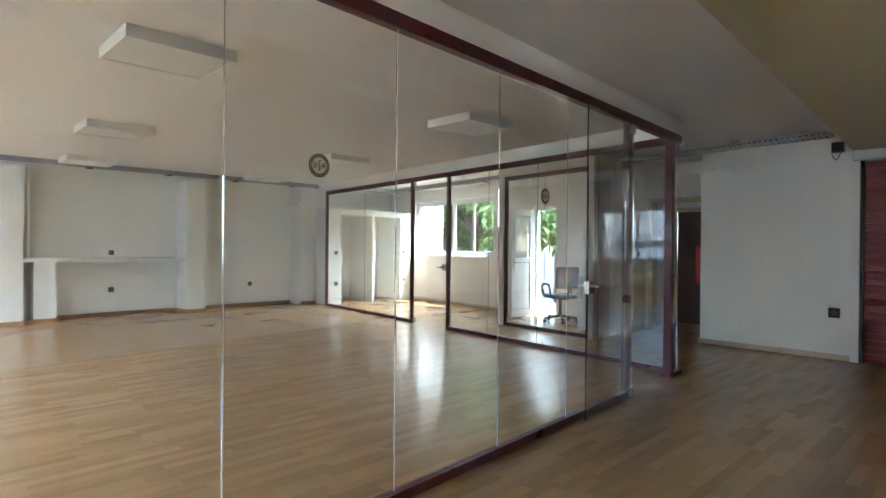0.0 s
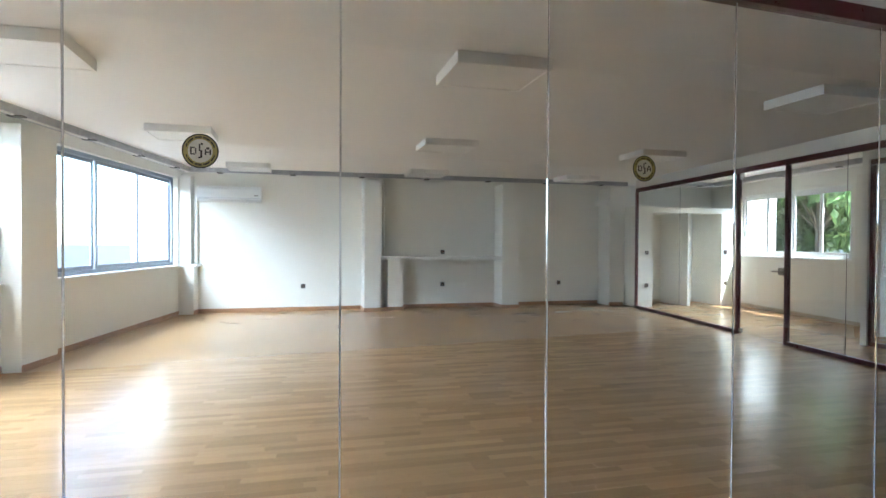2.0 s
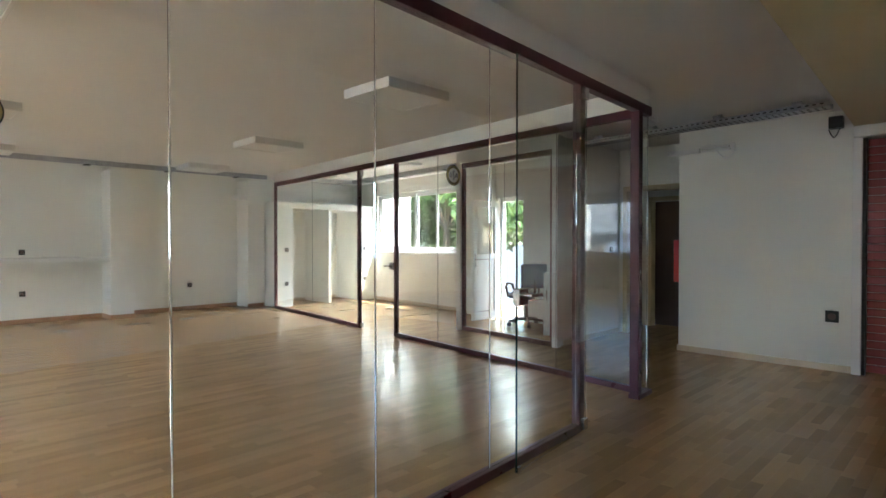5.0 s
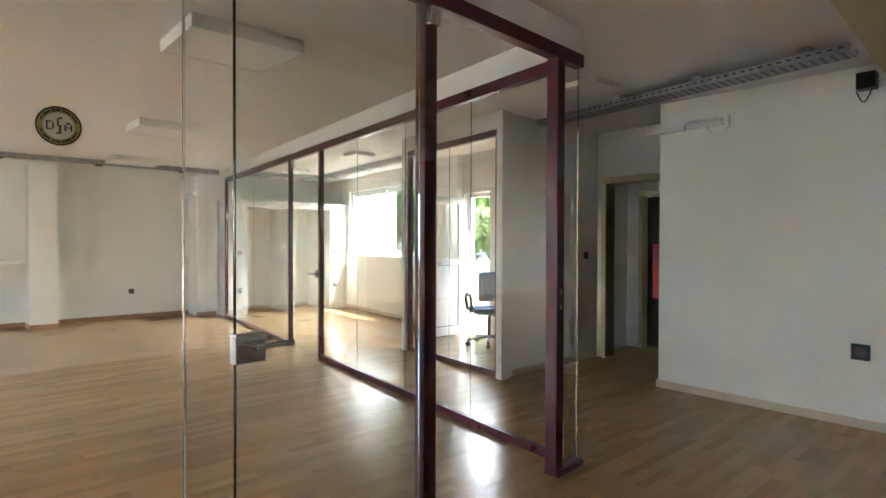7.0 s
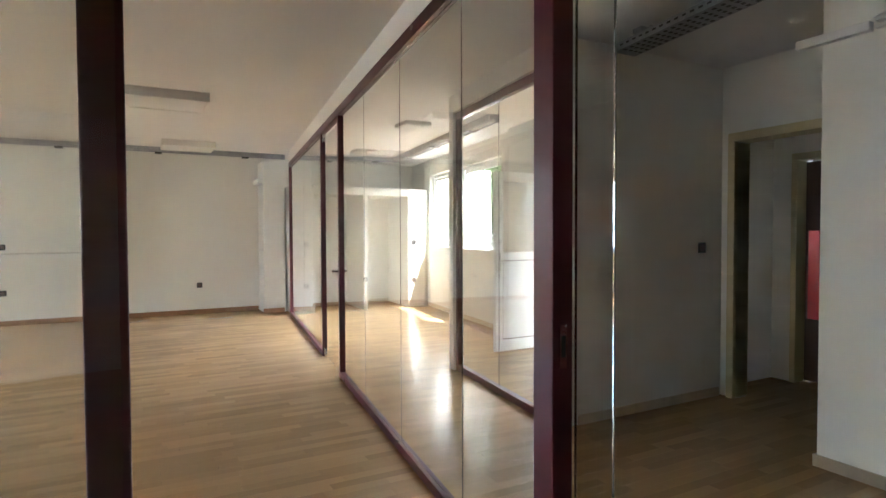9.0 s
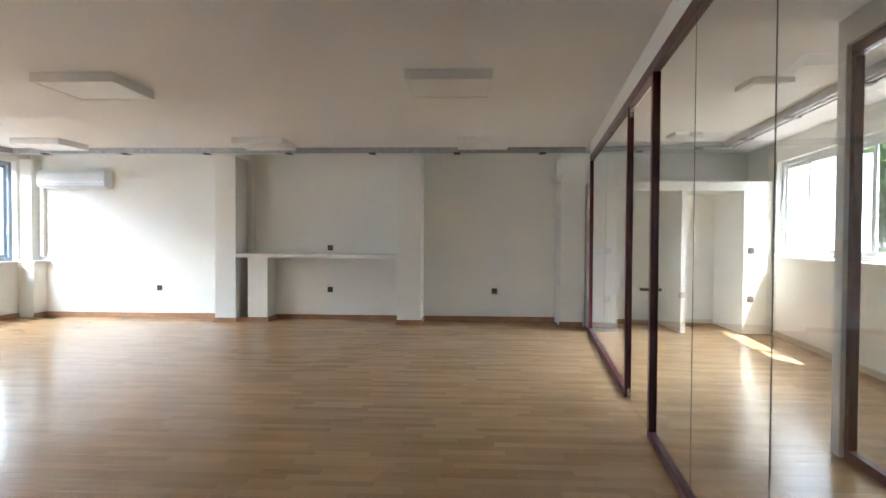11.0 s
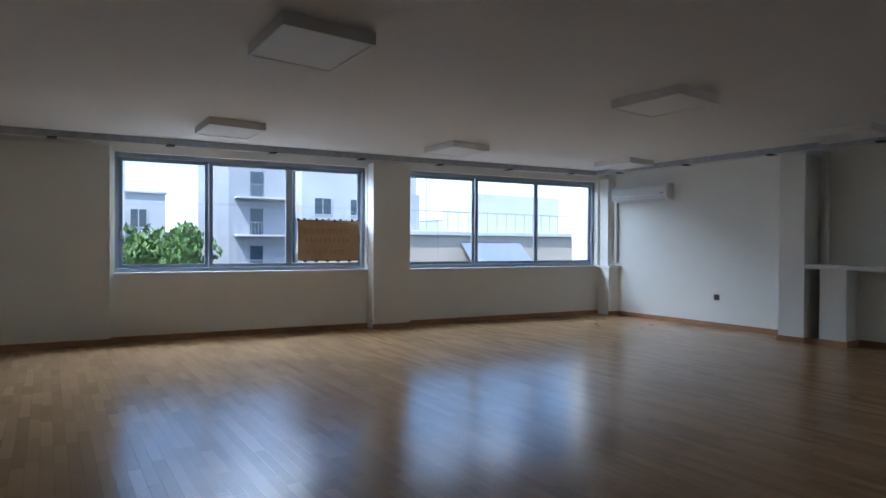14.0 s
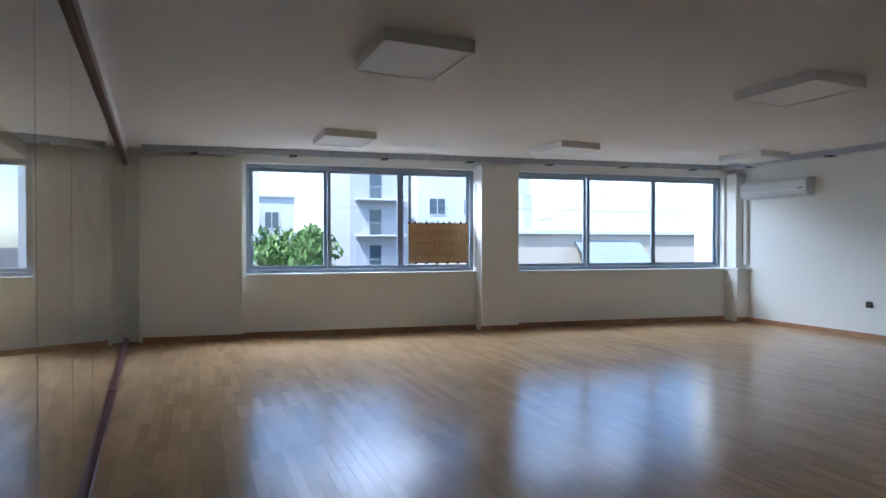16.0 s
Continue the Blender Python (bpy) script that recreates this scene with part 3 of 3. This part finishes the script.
for x, y in small:
    s = thing("ceiling_light", (x, y, H), "small square white surface light, unlit, under the ceiling", "ceiling light", "small lights")
    part("frame", boxes([(x - 0.17, x + 0.17, y - 0.17, y + 0.17, H - 0.05, H - 0.001)], False, 0.006), WHITE, s)
    part("diffuser", boxes([(x - 0.14, x + 0.14, y - 0.14, y + 0.14, H - 0.056, H - 0.0505)], False), DIFF, s)

# shelf
sh = thing("wall_shelf", (-3.3, 9.4, 1.02), "long white painted shelf fixed between two pilasters", "shelf")
part("board", boxes([(-4.585, -2.049, FAR - 0.48, FAR - 0.001, 1.022, 1.082)], False, bevel=0.005), WHITE, sh)

# air conditioner and its pipe duct
ac = thing("air_conditioner", (-7.45, 9.5, 2.15), "white split air conditioner unit on the far wall", "air conditioner")
bm = bmesh.new()
prof = [(9.6250, 2.13), (9.4900, 2.13), (9.4150, 2.17), (9.3950, 2.25), (9.4050, 2.36), (9.4500, 2.42), (9.6250, 2.425)]
A = [bm.verts.new((-8.02, *q)) for q in prof]
B = [bm.verts.new((-6.87, *q)) for q in prof]
bm.faces.new(A)
bm.faces.new(B[::-1])
for i in range(len(prof)):
    j = (i + 1) % len(prof)
    bm.faces.new((A[i], B[i], B[j], A[j]))
bmesh.ops.recalc_face_normals(bm, faces=bm.faces)
bmesh.ops.bevel(bm, geom=list(bm.edges), offset=0.008, segments=2, affect="EDGES")
part("body", bm, PVC, ac)
part("flap", boxes([(-7.95, -6.94, 9.4150, 9.4800, 2.128, 2.14)], False, 0.003), WHITE, ac)
part("seam", boxes([(-8.012, -6.878, 9.3935, 9.3990, 2.195, 2.199)], False), ALU, ac)
part("badge", boxes([(-7.0, -6.92, 9.3925, 9.3970, 2.24, 2.26)], False), CHROME, ac)
duct = thing("pipe_duct", (-8.06, 9.6, 1.0), "white plastic pipe duct down the corner", "duct")
part("cover", boxes([(-8.09, -8.03, 9.5650, 9.6280, 1.0, 2.38)], False, 0.005), WHITE, duct)
pipe = thing("wall_pipe", (-4.48, 9.55, 1.1), "painted vertical pipe in the niche corner", "pipe")
part("pipe", cyl(bmesh.new(), (-4.48, 9.57, 1.87), "z", 0.028, 1.56), WALL, pipe)


def socket(x, y, z, face, label="dark brown wall socket", w=0.085):
    s = thing("wall_socket", (x, y, z), label + " on the painted wall", "socket", "sockets and switches")
    d = {"-y": (0, -1), "-x": (-1, 0)}[face]
    h = w / 2
    bm = bmesh.new()
    if d[1]:
        box(bm, x - h, x + h, y - 0.012, y - 0.0005, z - h, z + h, False, 0.003)
        part("plate", bm, BLACK, s)
        part("insert", cyl(bmesh.new(), (x, y - 0.0125, z), "y", h * 0.62, 0.004), BROWN, s)
    else:
        box(bm, x - 0.012, x - 0.0005, y - h, y + h, z - h, z + h, False, 0.003)
        part("plate", bm, BLACK, s)
        part("insert", cyl(bmesh.new(), (x - 0.0125, y, z), "x", h * 0.62, 0.004), BROWN, s)


for x, z in ((-6.08, 0.488), (-3.21, 1.173), (-3.21, 0.488), (-0.522, 0.487)):
    socket(x, FAR, z, "-y")
for x, z in ((1.07, 0.475), (1.07, 1.175), (3.07, 0.50), (3.07, 1.187)):
    socket(x, 8.67, z, "-y")
socket(2.65, 2.25, 1.235, "-y", "dark brown light switch")
socket(2.09, -0.55, 0.57, "-x", w=0.12)

# hall fixtures
du = thing("cable_duct", (2.07, 0.9, 2.43), "white plastic cable duct with loose white cables", "cable duct")
part("cover", boxes([(2.04, 2.0885, 0.79, 1.17, 2.42, 2.47)], False, 0.004), WHITE, du)
part("stub", boxes([(2.03, 2.0885, 0.46, 0.76, 2.455, 2.478), (2.05, 2.0885, 0.40, 0.44, 2.40, 2.50)], False, 0.004), WHITE, du)
part("strip", boxes([(2.05, 2.0885, 0.45, 0.77, 2.425, 2.44)], False, 0.003), WHITE, du)
pts = [(2.05, 0.60 - 0.026 * i, 2.43 - 0.10 * math.sin(i * 0.35)) for i in range(10)]
part("cable", tube(bmesh.new(), pts, 0.008), WHITE, du)
pts = [(2.06, 0.78 - 0.035 * i, 2.485 + 0.015 * math.sin(i * 0.7)) for i in range(12)]
part("cable", tube(bmesh.new(), pts, 0.006), WHITE, du)
box1 = thing("junction_box", (2.04, -0.58, 2.54), "small black box with hanging black cable", "junction box")
part("case", boxes([(1.98, 2.0885, -0.64, -0.52, 2.52, 2.64)], False, 0.006), BLACK, box1)
part("cable", tube(bmesh.new(), [(2.03, -0.61 + 0.012 * i, 2.52 - 0.09 * math.sin(i * math.pi / 8)) for i in range(9)], 0.005), BLACK, box1)
ext = thing("hose_cabinet", (2.35, 1.07, 1.07), "red steel fire cabinet at the lavatory recess", "fire cabinet")
part("case", boxes([(2.11, 2.60, 1.047, 1.105, 0.86, 1.36)], False, 0.006), REDP, ext)
part("rim", boxes([(2.092, 2.11, 1.047, 1.11, 0.85, 1.37)], False, 0.003), REDP, ext)

# roller shutter
rs = thing("roller_shutter", (2.14, -1.9, 0), "closed dull red roller shutter with white guide rail", "roller shutter")
part("guide_rail", boxes([(2.04, 2.10, -0.80, -0.721, 0, 2.40)], False, 0.004), WHITE, rs, "white painted guide rail")
part("guide_slot", boxes([(2.07, 2.16, -0.83, -0.801, 0, 2.40)], False), BLACK, rs)
part("housing", boxes([(1.98, 2.288, -3.3, -0.73, 2.40, 2.519)], False, 0.02), WHITE, rs, "white shutter housing")
for i in range(29):
    part("slat", boxes([(2.16, 2.18, -3.3, -0.831, 0.02 + i * 0.082, 0.098 + i * 0.082)], False, 0.006), REDS, rs)

# skirting boards
F1, F2 = FAR - 0.015, FAR - 0.001
sk = [(-8.05, -4.935, F1, F2), (-4.935, -4.573, FAR - 0.505, FAR - 0.491), (-4.573, -4.105, FAR - 0.395, FAR - 0.381), (-4.105, -2.062, F1, F2), (-2.062, -1.658, FAR - 0.505, FAR - 0.491), (-1.658, 0.445, F1, F2),
      (0.445, 0.80, FAR - 0.505, FAR - 0.491), (-4.586, -4.573, FAR - 0.49, FAR - 0.396), (-1.672, -1.658, FAR - 0.49, FAR - 0.016), (-4.935, -4.921, FAR - 0.49, FAR - 0.016), (-2.062, -2.048, FAR - 0.49, FAR - 0.016), (-4.119, -4.105, FAR - 0.38, FAR - 0.016)]
for i, r in enumerate(sk):
    struct("baseboard_%d" % (i + 1), boxes([(*r, 0, 0.075)], False, bevel=0.003), SKIRT, "narrow oak skirting board")
for i, r in enumerate([(XL + 0.001, XL + 0.016, 1.345, 4.82), (XL + 0.191, XL + 0.206, 4.82, 5.45), (XL + 0.001, XL + 0.016, 5.45, 9.39), (XL + 0.131, XL + 0.146, 0.04, 1.34), (XL + 0.271, XL + 0.286, 9.39, 9.61)]):
    struct("baseboard_%d" % (i + 20), boxes([(*r, 0, 0.075)], "w", bevel=0.003), SKIRT, "narrow oak skirting board")
for i, r in enumerate([(2.075, 2.089, -0.72, 1.05), (1.35, 2.87, 2.235, 2.249), (2.075, 2.87, 1.046, 1.06)]):
    struct("baseboard_%d" % (i + 30), boxes([(*r, 0, 0.07)], False, 0.003), PALE, "pale wooden skirting board")
struct("baseboard_40", boxes([(XR - 0.015, XR - 0.001, 5.26, 8.66, 0, 0.07)], True, 0.003), PALE, "pale wooden skirting board")
for i, r in enumerate([(1.23, 2.09, F1, F2), (2.18, 2.96, F1, F2)]):
    struct("baseboard_%d" % (i + 41), boxes([(*r, 0, 0.07)], False, 0.003), PALE, "pale wooden skirting board")


# ---- loose things ----
def office_chair(x, y, turn):
    c = thing("office_chair", (0, 0, 0), "black office chair with blue seat on castors", "chair")
    part("column", cyl(bmesh.new(), (0, 0, 0.27), "z", 0.026, 0.32), BLACK, c)
    for i in range(5):
        a = i * math.tau / 5
        dxx, dyy = math.cos(a), math.sin(a)
        bm = tube(bmesh.new(), [(0, 0, 0.12), (0.3 * dxx, 0.3 * dyy, 0.085)], 0.022)
        arm = part("base_arm", bm, BLACK, c)
        part("castor", cyl(bmesh.new(), (0.3 * dxx, 0.3 * dyy, 0.032), "x" if i % 2 else "y", 0.032, 0.045), BLACK, arm)
    bm = boxes([(-0.24, 0.24, -0.23, 0.23, 0.43, 0.51)], False, 0.035)
    part("seat", bm, BLUE, c, "blue fabric seat")
    bm = boxes([(-0.22, 0.22, 0.24, 0.30, 0.62, 1.0)], False, 0.03)
    part("backrest", bm, BLUE, c, "blue fabric backrest")
    part("back_bar", tube(bmesh.new(), [(0, 0.05, 0.42), (0, 0.3, 0.44), (0, 0.32, 0.75)], 0.018), BLACK, c)
    for s in (-1, 1):
        part("armrest", tube(bmesh.new(), [(s * 0.26, 0.14, 0.46), (s * 0.29, 0.17, 0.60), (s * 0.29, 0.12, 0.68), (s * 0.29, -0.08, 0.69), (s * 0.29, -0.16, 0.63), (s * 0.27, -0.12, 0.47)], 0.02), BLACK, c)
    c.matrix_basis = pose(x, y, 0, 0, 0, turn)
    return c


office_chair(2.45, 3.62, 150)
cab = thing("low_cabinet", (2.1, 2.66, 0), "white low cabinet standing behind the office chair", "cabinet")
part("body", boxes([(1.86, 2.34, 2.42, 2.90, 0.0, 0.90)], False, 0.008), PVC, cab)
part("door", boxes([(1.84, 1.859, 2.44, 2.88, 0.06, 0.87)], False, 0.005), PVC, cab)
part("handle", boxes([(1.82, 1.839, 2.81, 2.83, 0.5, 0.66)], False, 0.003), CHROME, cab)
bag = thing("blue_bag", (2.08, 2.66, 0.90), "dark blue soft bag on the cabinet", "bag")
bm = bmesh.new()
bmesh.ops.create_icosphere(bm, subdivisions=3, radius=1, matrix=Matrix.Translation((2.08, 2.66, 0.985)) @ Matrix.Diagonal((0.17, 0.14, 0.09, 1)))
for v in bm.verts:
    v.co += Vector((0, 0, 0.02)) * noise.noise(v.co * 9)
    v.co.z = max(v.co.z, 0.901)
part("body", bm, BLUE, bag)

# paper notice on the first window
nt_ = thing("window_notice", (wx(XL - 0.1, 4.25), 4.25, 1.05), "brown kraft paper notice taped to the window pane", "notice")
nx = XL - 0.085
part("sheet", boxes([(nx - 0.001, nx, 3.78, 4.73, 1.06, 1.70)], "w"), KRAFT, nt_)
bm = bmesh.new()
for z, y0, y1, h, w in ((1.48, 3.87, 4.62, 0.085, 0.06), (1.355, 3.90, 4.64, 0.05, 0.04), (1.17, 3.92, 4.56, 0.07, 0.055)):
    y = y0
    while y < y1 - w:
        for q in ((y, y + 0.012, z, z + h), (y + w - 0.02, y + w - 0.008, z, z + h), (y + 0.012, y + w - 0.02, z + h - 0.012, z + h)):
            box(bm, nx, nx + 0.0008, *q, "w")
        y += w + 0.03
tagged(part("print", bm, KRAFTD, nt_, "faint brown print bars seen from behind"), kind="stuff")
bm = bmesh.new()
for i in range(11):
    box(bm, nx, nx + 0.0012, 3.77 + i * 0.092, 3.805 + i * 0.092, 1.68 + 0.012 * (i % 3), 1.715 + 0.01 * (i % 2), "w")
    if i % 2:
        box(bm, nx, nx + 0.0012, 3.78 + i * 0.085, 3.83 + i * 0.085, 1.045, 1.075, "w")
tagged(part("tape", bm, BLACK, nt_, "dark scraps of tape"), kind="stuff")


# ---- outside ----
struct("ground", boxes([(-900, 900, -900, 900, -6.4, -6.0)], False), ASPH, "grey street level far below the windows")


def building(x0, x1, y0, y1, z1, fac, label, wins=(), balconies=(), rail_on=False):
    b = thing("apartment_building", ((x0 + x1) / 2, (y0 + y1) / 2, -6), label, "building")
    wall = part("wall", boxes([(x0, x1, y0, y1, -6, z1)], False), fac, b)
    part("roof", boxes([(x0 - 0.15, x1 + 0.2, y0 - 0.15, y1 + 0.15, z1, z1 + 0.22)], False, 0.03), FAC1, b)
    for y, z, w, h in wins:
        fr = part("window", boxes([(x1 - 0.02, x1 + 0.05, y, y + w, z, z + h)], False), FAC1, b)
        part("pane", boxes([(x1 + 0.051, x1 + 0.06, y + 0.1, y + w / 2 - 0.04, z + 0.1, z + h - 0.1), (x1 + 0.051, x1 + 0.06, y + w / 2 + 0.04, y + w - 0.1, z + 0.1, z + h - 0.1)], False), DARKW, fr)
    for y, z, w in balconies:
        bal = part("balcony", boxes([(x1, x1 + 1.3, y, y + w, z - 0.15, z)], False, 0.02), FAC1, b)
        rows = [(x1 + 1.24, x1 + 1.28, y, y + w, z + 0.95, z + 1.0)]
        n = int(w / 0.25)
        rows += [(x1 + 1.25, x1 + 1.27, y + i * w / n, y + i * w / n + 0.03, z, z + 0.95) for i in range(n)]
        part("railing", boxes(rows, False), FAC3, bal)
        part("balcony_door", boxes([(x1 + 0.01, x1 + 0.06, y + w * 0.3, y + w * 0.3 + 1.0, z, z + 2.1)], False), DARKW, b)
    if rail_on:
        rows = [(x1 - 0.1, x1 - 0.06, y0, y1, z1 + 1.15, z1 + 1.2)]
        n = int((y1 - y0) / 0.6)
        rows += [(x1 - 0.1, x1 - 0.07, y0 + i * (y1 - y0) / n, y0 + i * (y1 - y0) / n + 0.03, z1 + 0.2, z1 + 1.15) for i in range(n)]
        part("roof_railing", boxes(rows, False), FAC3, b)
    return b


opp = building(-34, -24, 12.2, 30, 1.75, FAC2, "low beige building opposite with roof railing and awning", wins=((21.0, -0.9, 1.8, 1.1), (26.0, -0.9, 1.8, 1.1)), rail_on=True)
bm = bmesh.new()
q = [bm.verts.new(p) for p in ((-23.98, 16.0, 1.45), (-23.98, 19.8, 1.45), (-22.7, 19.8, 0.2), (-22.7, 16.0, 0.2), (-23.98, 16.0, 1.38), (-23.98, 19.8, 1.38), (-22.7, 19.8, 0.14), (-22.7, 16.0, 0.14))]
for f in ((0, 1, 2, 3), (7, 6, 5, 4), (0, 4, 5, 1), (1, 5, 6, 2), (2, 6, 7, 3), (3, 7, 4, 0)):
    bm.faces.new([q[i] for i in f])
part("awning", bm, AWN, opp, "grey canvas awning")
part("chimney", boxes([(-28, -27.4, 15.0, 15.6, 1.97, 4.0)], False), FAC3, opp)
part("roof_house", boxes([(-32, -28.5, 20, 27, 1.97, 4.4)], False), FAC1, opp)
bm = tube(bmesh.new(), [(-25, 14.6, 1.9), (-25, 14.6, 5.2)], 0.03)
tube(bm, [(-25, 13.9, 4.9), (-25, 15.4, 4.9)], 0.02)
part("aerial", bm, FAC3, opp)
building(-62, -46, 15.2, 26, 8.2, FAC1, "tall pale apartment block with plain side wall", wins=[(16.2 + 3.2 * i, -2.5 + 3.1 * j, 1.6, 1.5) for i in range(3) for j in range(3)], balconies=[(15.6, -0.6, 5.0), (15.6, -3.7, 5.0), (21.2, -0.6, 4.5)])
building(-62, -47.5, 9.8, 14.9, 9.5, FAC3, "apartment block with stacked plant-filled balconies", balconies=[(10.2, -4 + 3.0 * j, 4.2) for j in range(4)])
building(-66, -56, 2.6, 6.2, 5.6, FAC1, "pale blue-white house with one dark window", wins=((3.4, 2.6, 1.4, 1.7),))
# long white building seen along its side
lb = thing("apartment_building", (-40, 0.5, -6), "long white building receding along the street", "building")
part("wall", boxes([(-58, -26, -7, 1.55, -6, 5.4)], False), FAC1, lb)
part("roof", boxes([(-58, -26, -7, 1.75, 5.4, 5.65)], False), FAC1, lb)
for i in range(9):
    for z in (-1.6, 1.2, 3.4):
        part("window", boxes([(-56 + i * 3.3, -54.8 + i * 3.3, 1.54, 1.58, z, z + 1.5)], False), DARKW, lb)
# city beyond
for i in range(14):
    y0 = -30 + i * 9
    building(-150 - 20 * (i % 3), -120 - 10 * (i % 3), y0, y0 + 8, 3.5 + (i * 7 % 5), (FAC1, FAC2, FAC3)[i % 3], "far pale apartment block", wins=[(y0 + 1 + 2.4 * k, -2 + 3 * j, 1.3, 1.4) for k in range(3) for j in range(2)])


def tree(x, y, z0, z1, r, seed, leaves=2600, label="leafy street tree with an uneven green crown", size=0.17):
    rnd = random.Random(seed)
    t = thing("tree", (x, y, z0), label, "tree")
    bm = bmesh.new()
    zc = z1 - r * 0.9
    cyl(bm, (x, y, (z0 + zc) / 2), "z", 0.16, zc - z0, 10, 0.09)
    cen = []
    for i in range(16):
        a, e, d = rnd.uniform(0, math.tau), rnd.uniform(-0.5, 1.2), r * rnd.uniform(0.3, 0.85)
        c = Vector((x + d * math.cos(a) * math.cos(e), y + d * math.sin(a) * math.cos(e), zc + d * math.sin(e) * 0.8))
        cen.append((c, r * rnd.uniform(0.25, 0.45)))
        tube(bm, [(x, y, zc - r * 0.5), ((x + c.x) / 2, (y + c.y) / 2, (zc + c.z) / 2 - 0.1), c], 0.035, 6)
    part("trunk", bm, BARK, t)
    verts, faces = [], []
    for i in range(leaves):
        c, rr = cen[i % len(cen)]
        d = Vector((rnd.gauss(0, 1), rnd.gauss(0, 1), rnd.gauss(0, 1))).normalized() * rr * rnd.random() ** 0.4
        e = Euler((rnd.uniform(0, 6), rnd.uniform(0, 6), rnd.uniform(0, 6))).to_matrix()
        s = size * rnd.uniform(0.6, 1.3)
        k = len(verts)
        verts += [tuple(c + d + e @ Vector(p)) for p in ((-s, 0, 0), (0, -s * 0.4, 0.03), (s, 0, 0), (0, s * 0.4, 0.03))]
        faces.append((k, k + 1, k + 2, k + 3))
    me = bpy.data.meshes.new("crown")
    me.from_pydata(verts, [], faces)
    me.materials.append(LEAF)
    cr = new("crown", me)
    cr.parent = t
    cr.matrix_parent_inverse = Matrix.Translation((x, y, z0)).inverted()


tree(-26, 2.9, -6, 2.4, 2.2, 1)
tree(-29, 1.9, -6, 1.6, 2.0, 2)
tree(-45, 12.2, -6, -0.2, 2.2, 7)
for i, (x, y) in enumerate(((7.2, 4.2), (8.0, 7.4), (7.4, 10.2), (9.0, 13.0), (10.5, 9.0), (8.6, 1.5), (7.6, 13.8), (9.5, 16.5), (7.8, 18.0), (12.5, 15.0), (11.5, 20.5))):
    tree(x, y, -6, 4.2 + 0.5 * (i % 3), 2.5, 20 + i, 3600)

OUT = Matrix.Translation((-0.3, 0.37, 0)) @ pose(0, 0, 0, 0, 0, -2.7)   # the street lies square to the window wall
for o in [o for o in scene.collection.all_objects if o.parent is None and (o.name.startswith("apartment_building") or o.name.startswith("tree")) and o.matrix_basis.translation.x < 0]:
    o.matrix_basis = OUT @ o.matrix_basis

# ---- lavatory wall tiles ----
tw = struct("wall_tiled", boxes([(3.815, 3.829, 0.21, 1.49, 0, 1.56)], False), GROUT, "grouted bed of the lavatory wall tiles")
tile = None
for i in range(5):
    for j in range(5):
        y, z = 0.22 + i * 0.252, 0.01 + j * 0.31
        if tile is None:
            tile = mesh_of("tile", boxes([(0, 0.008, 0, 0.246, 0, 0.304)], False), TILE)
        o = new("tile", tile)
        o.matrix_basis = Matrix.Translation((3.807, y, z))
        o.parent = tw

# ---- parquet ----
floor_ob = bpy.data.objects["floor"]
rnd = random.Random(5)
verts, faces, near = [], [], 0
PW = 0.07
blocks = {}
r = 0
y = -4.98
while y < 9.62:
    x = -11.2 - rnd.random() * 0.5
    while x < 5.2:
        ln = rnd.choice((0.35, 0.42, 0.5, 0.6))
        hi = -0.0004 * rnd.random()
        if -3.0 < x < -0.7 and 1.1 < y < 2.35 and near < 300:
            key = round(ln, 2)
            if key not in blocks:
                blocks[key] = mesh_of("parquet_block", boxes([(0, ln - 0.0008, 0, PW - 0.0008, -0.011, 0)], False), PARQ_ONE)
            o = new("parquet_block", blocks[key])
            o.matrix_basis = Matrix.Translation((x, y, hi))
            o.parent = floor_ob
            near += 1
        else:
            k = len(verts)
            verts += [(x + a, y + b, z) for z in (-0.011, hi) for a, b in ((0, 0), (ln - 0.0008, 0), (ln - 0.0008, PW - 0.0008), (0, PW - 0.0008))]
            faces += [(k + 4, k + 5, k + 6, k + 7), (k, k + 1, k + 5, k + 4), (k + 1, k + 2, k + 6, k + 5), (k + 2, k + 3, k + 7, k + 6), (k + 3, k, k + 4, k + 7)]
        x += ln
    y += PW
me = bpy.data.meshes.new("parquet")
me.from_pydata(verts, [], faces)
me.materials.append(PARQ)
o = new("parquet", me)
o.parent = floor_ob
tagged(o, "oak strip parquet with satin varnish", kind="stuff")
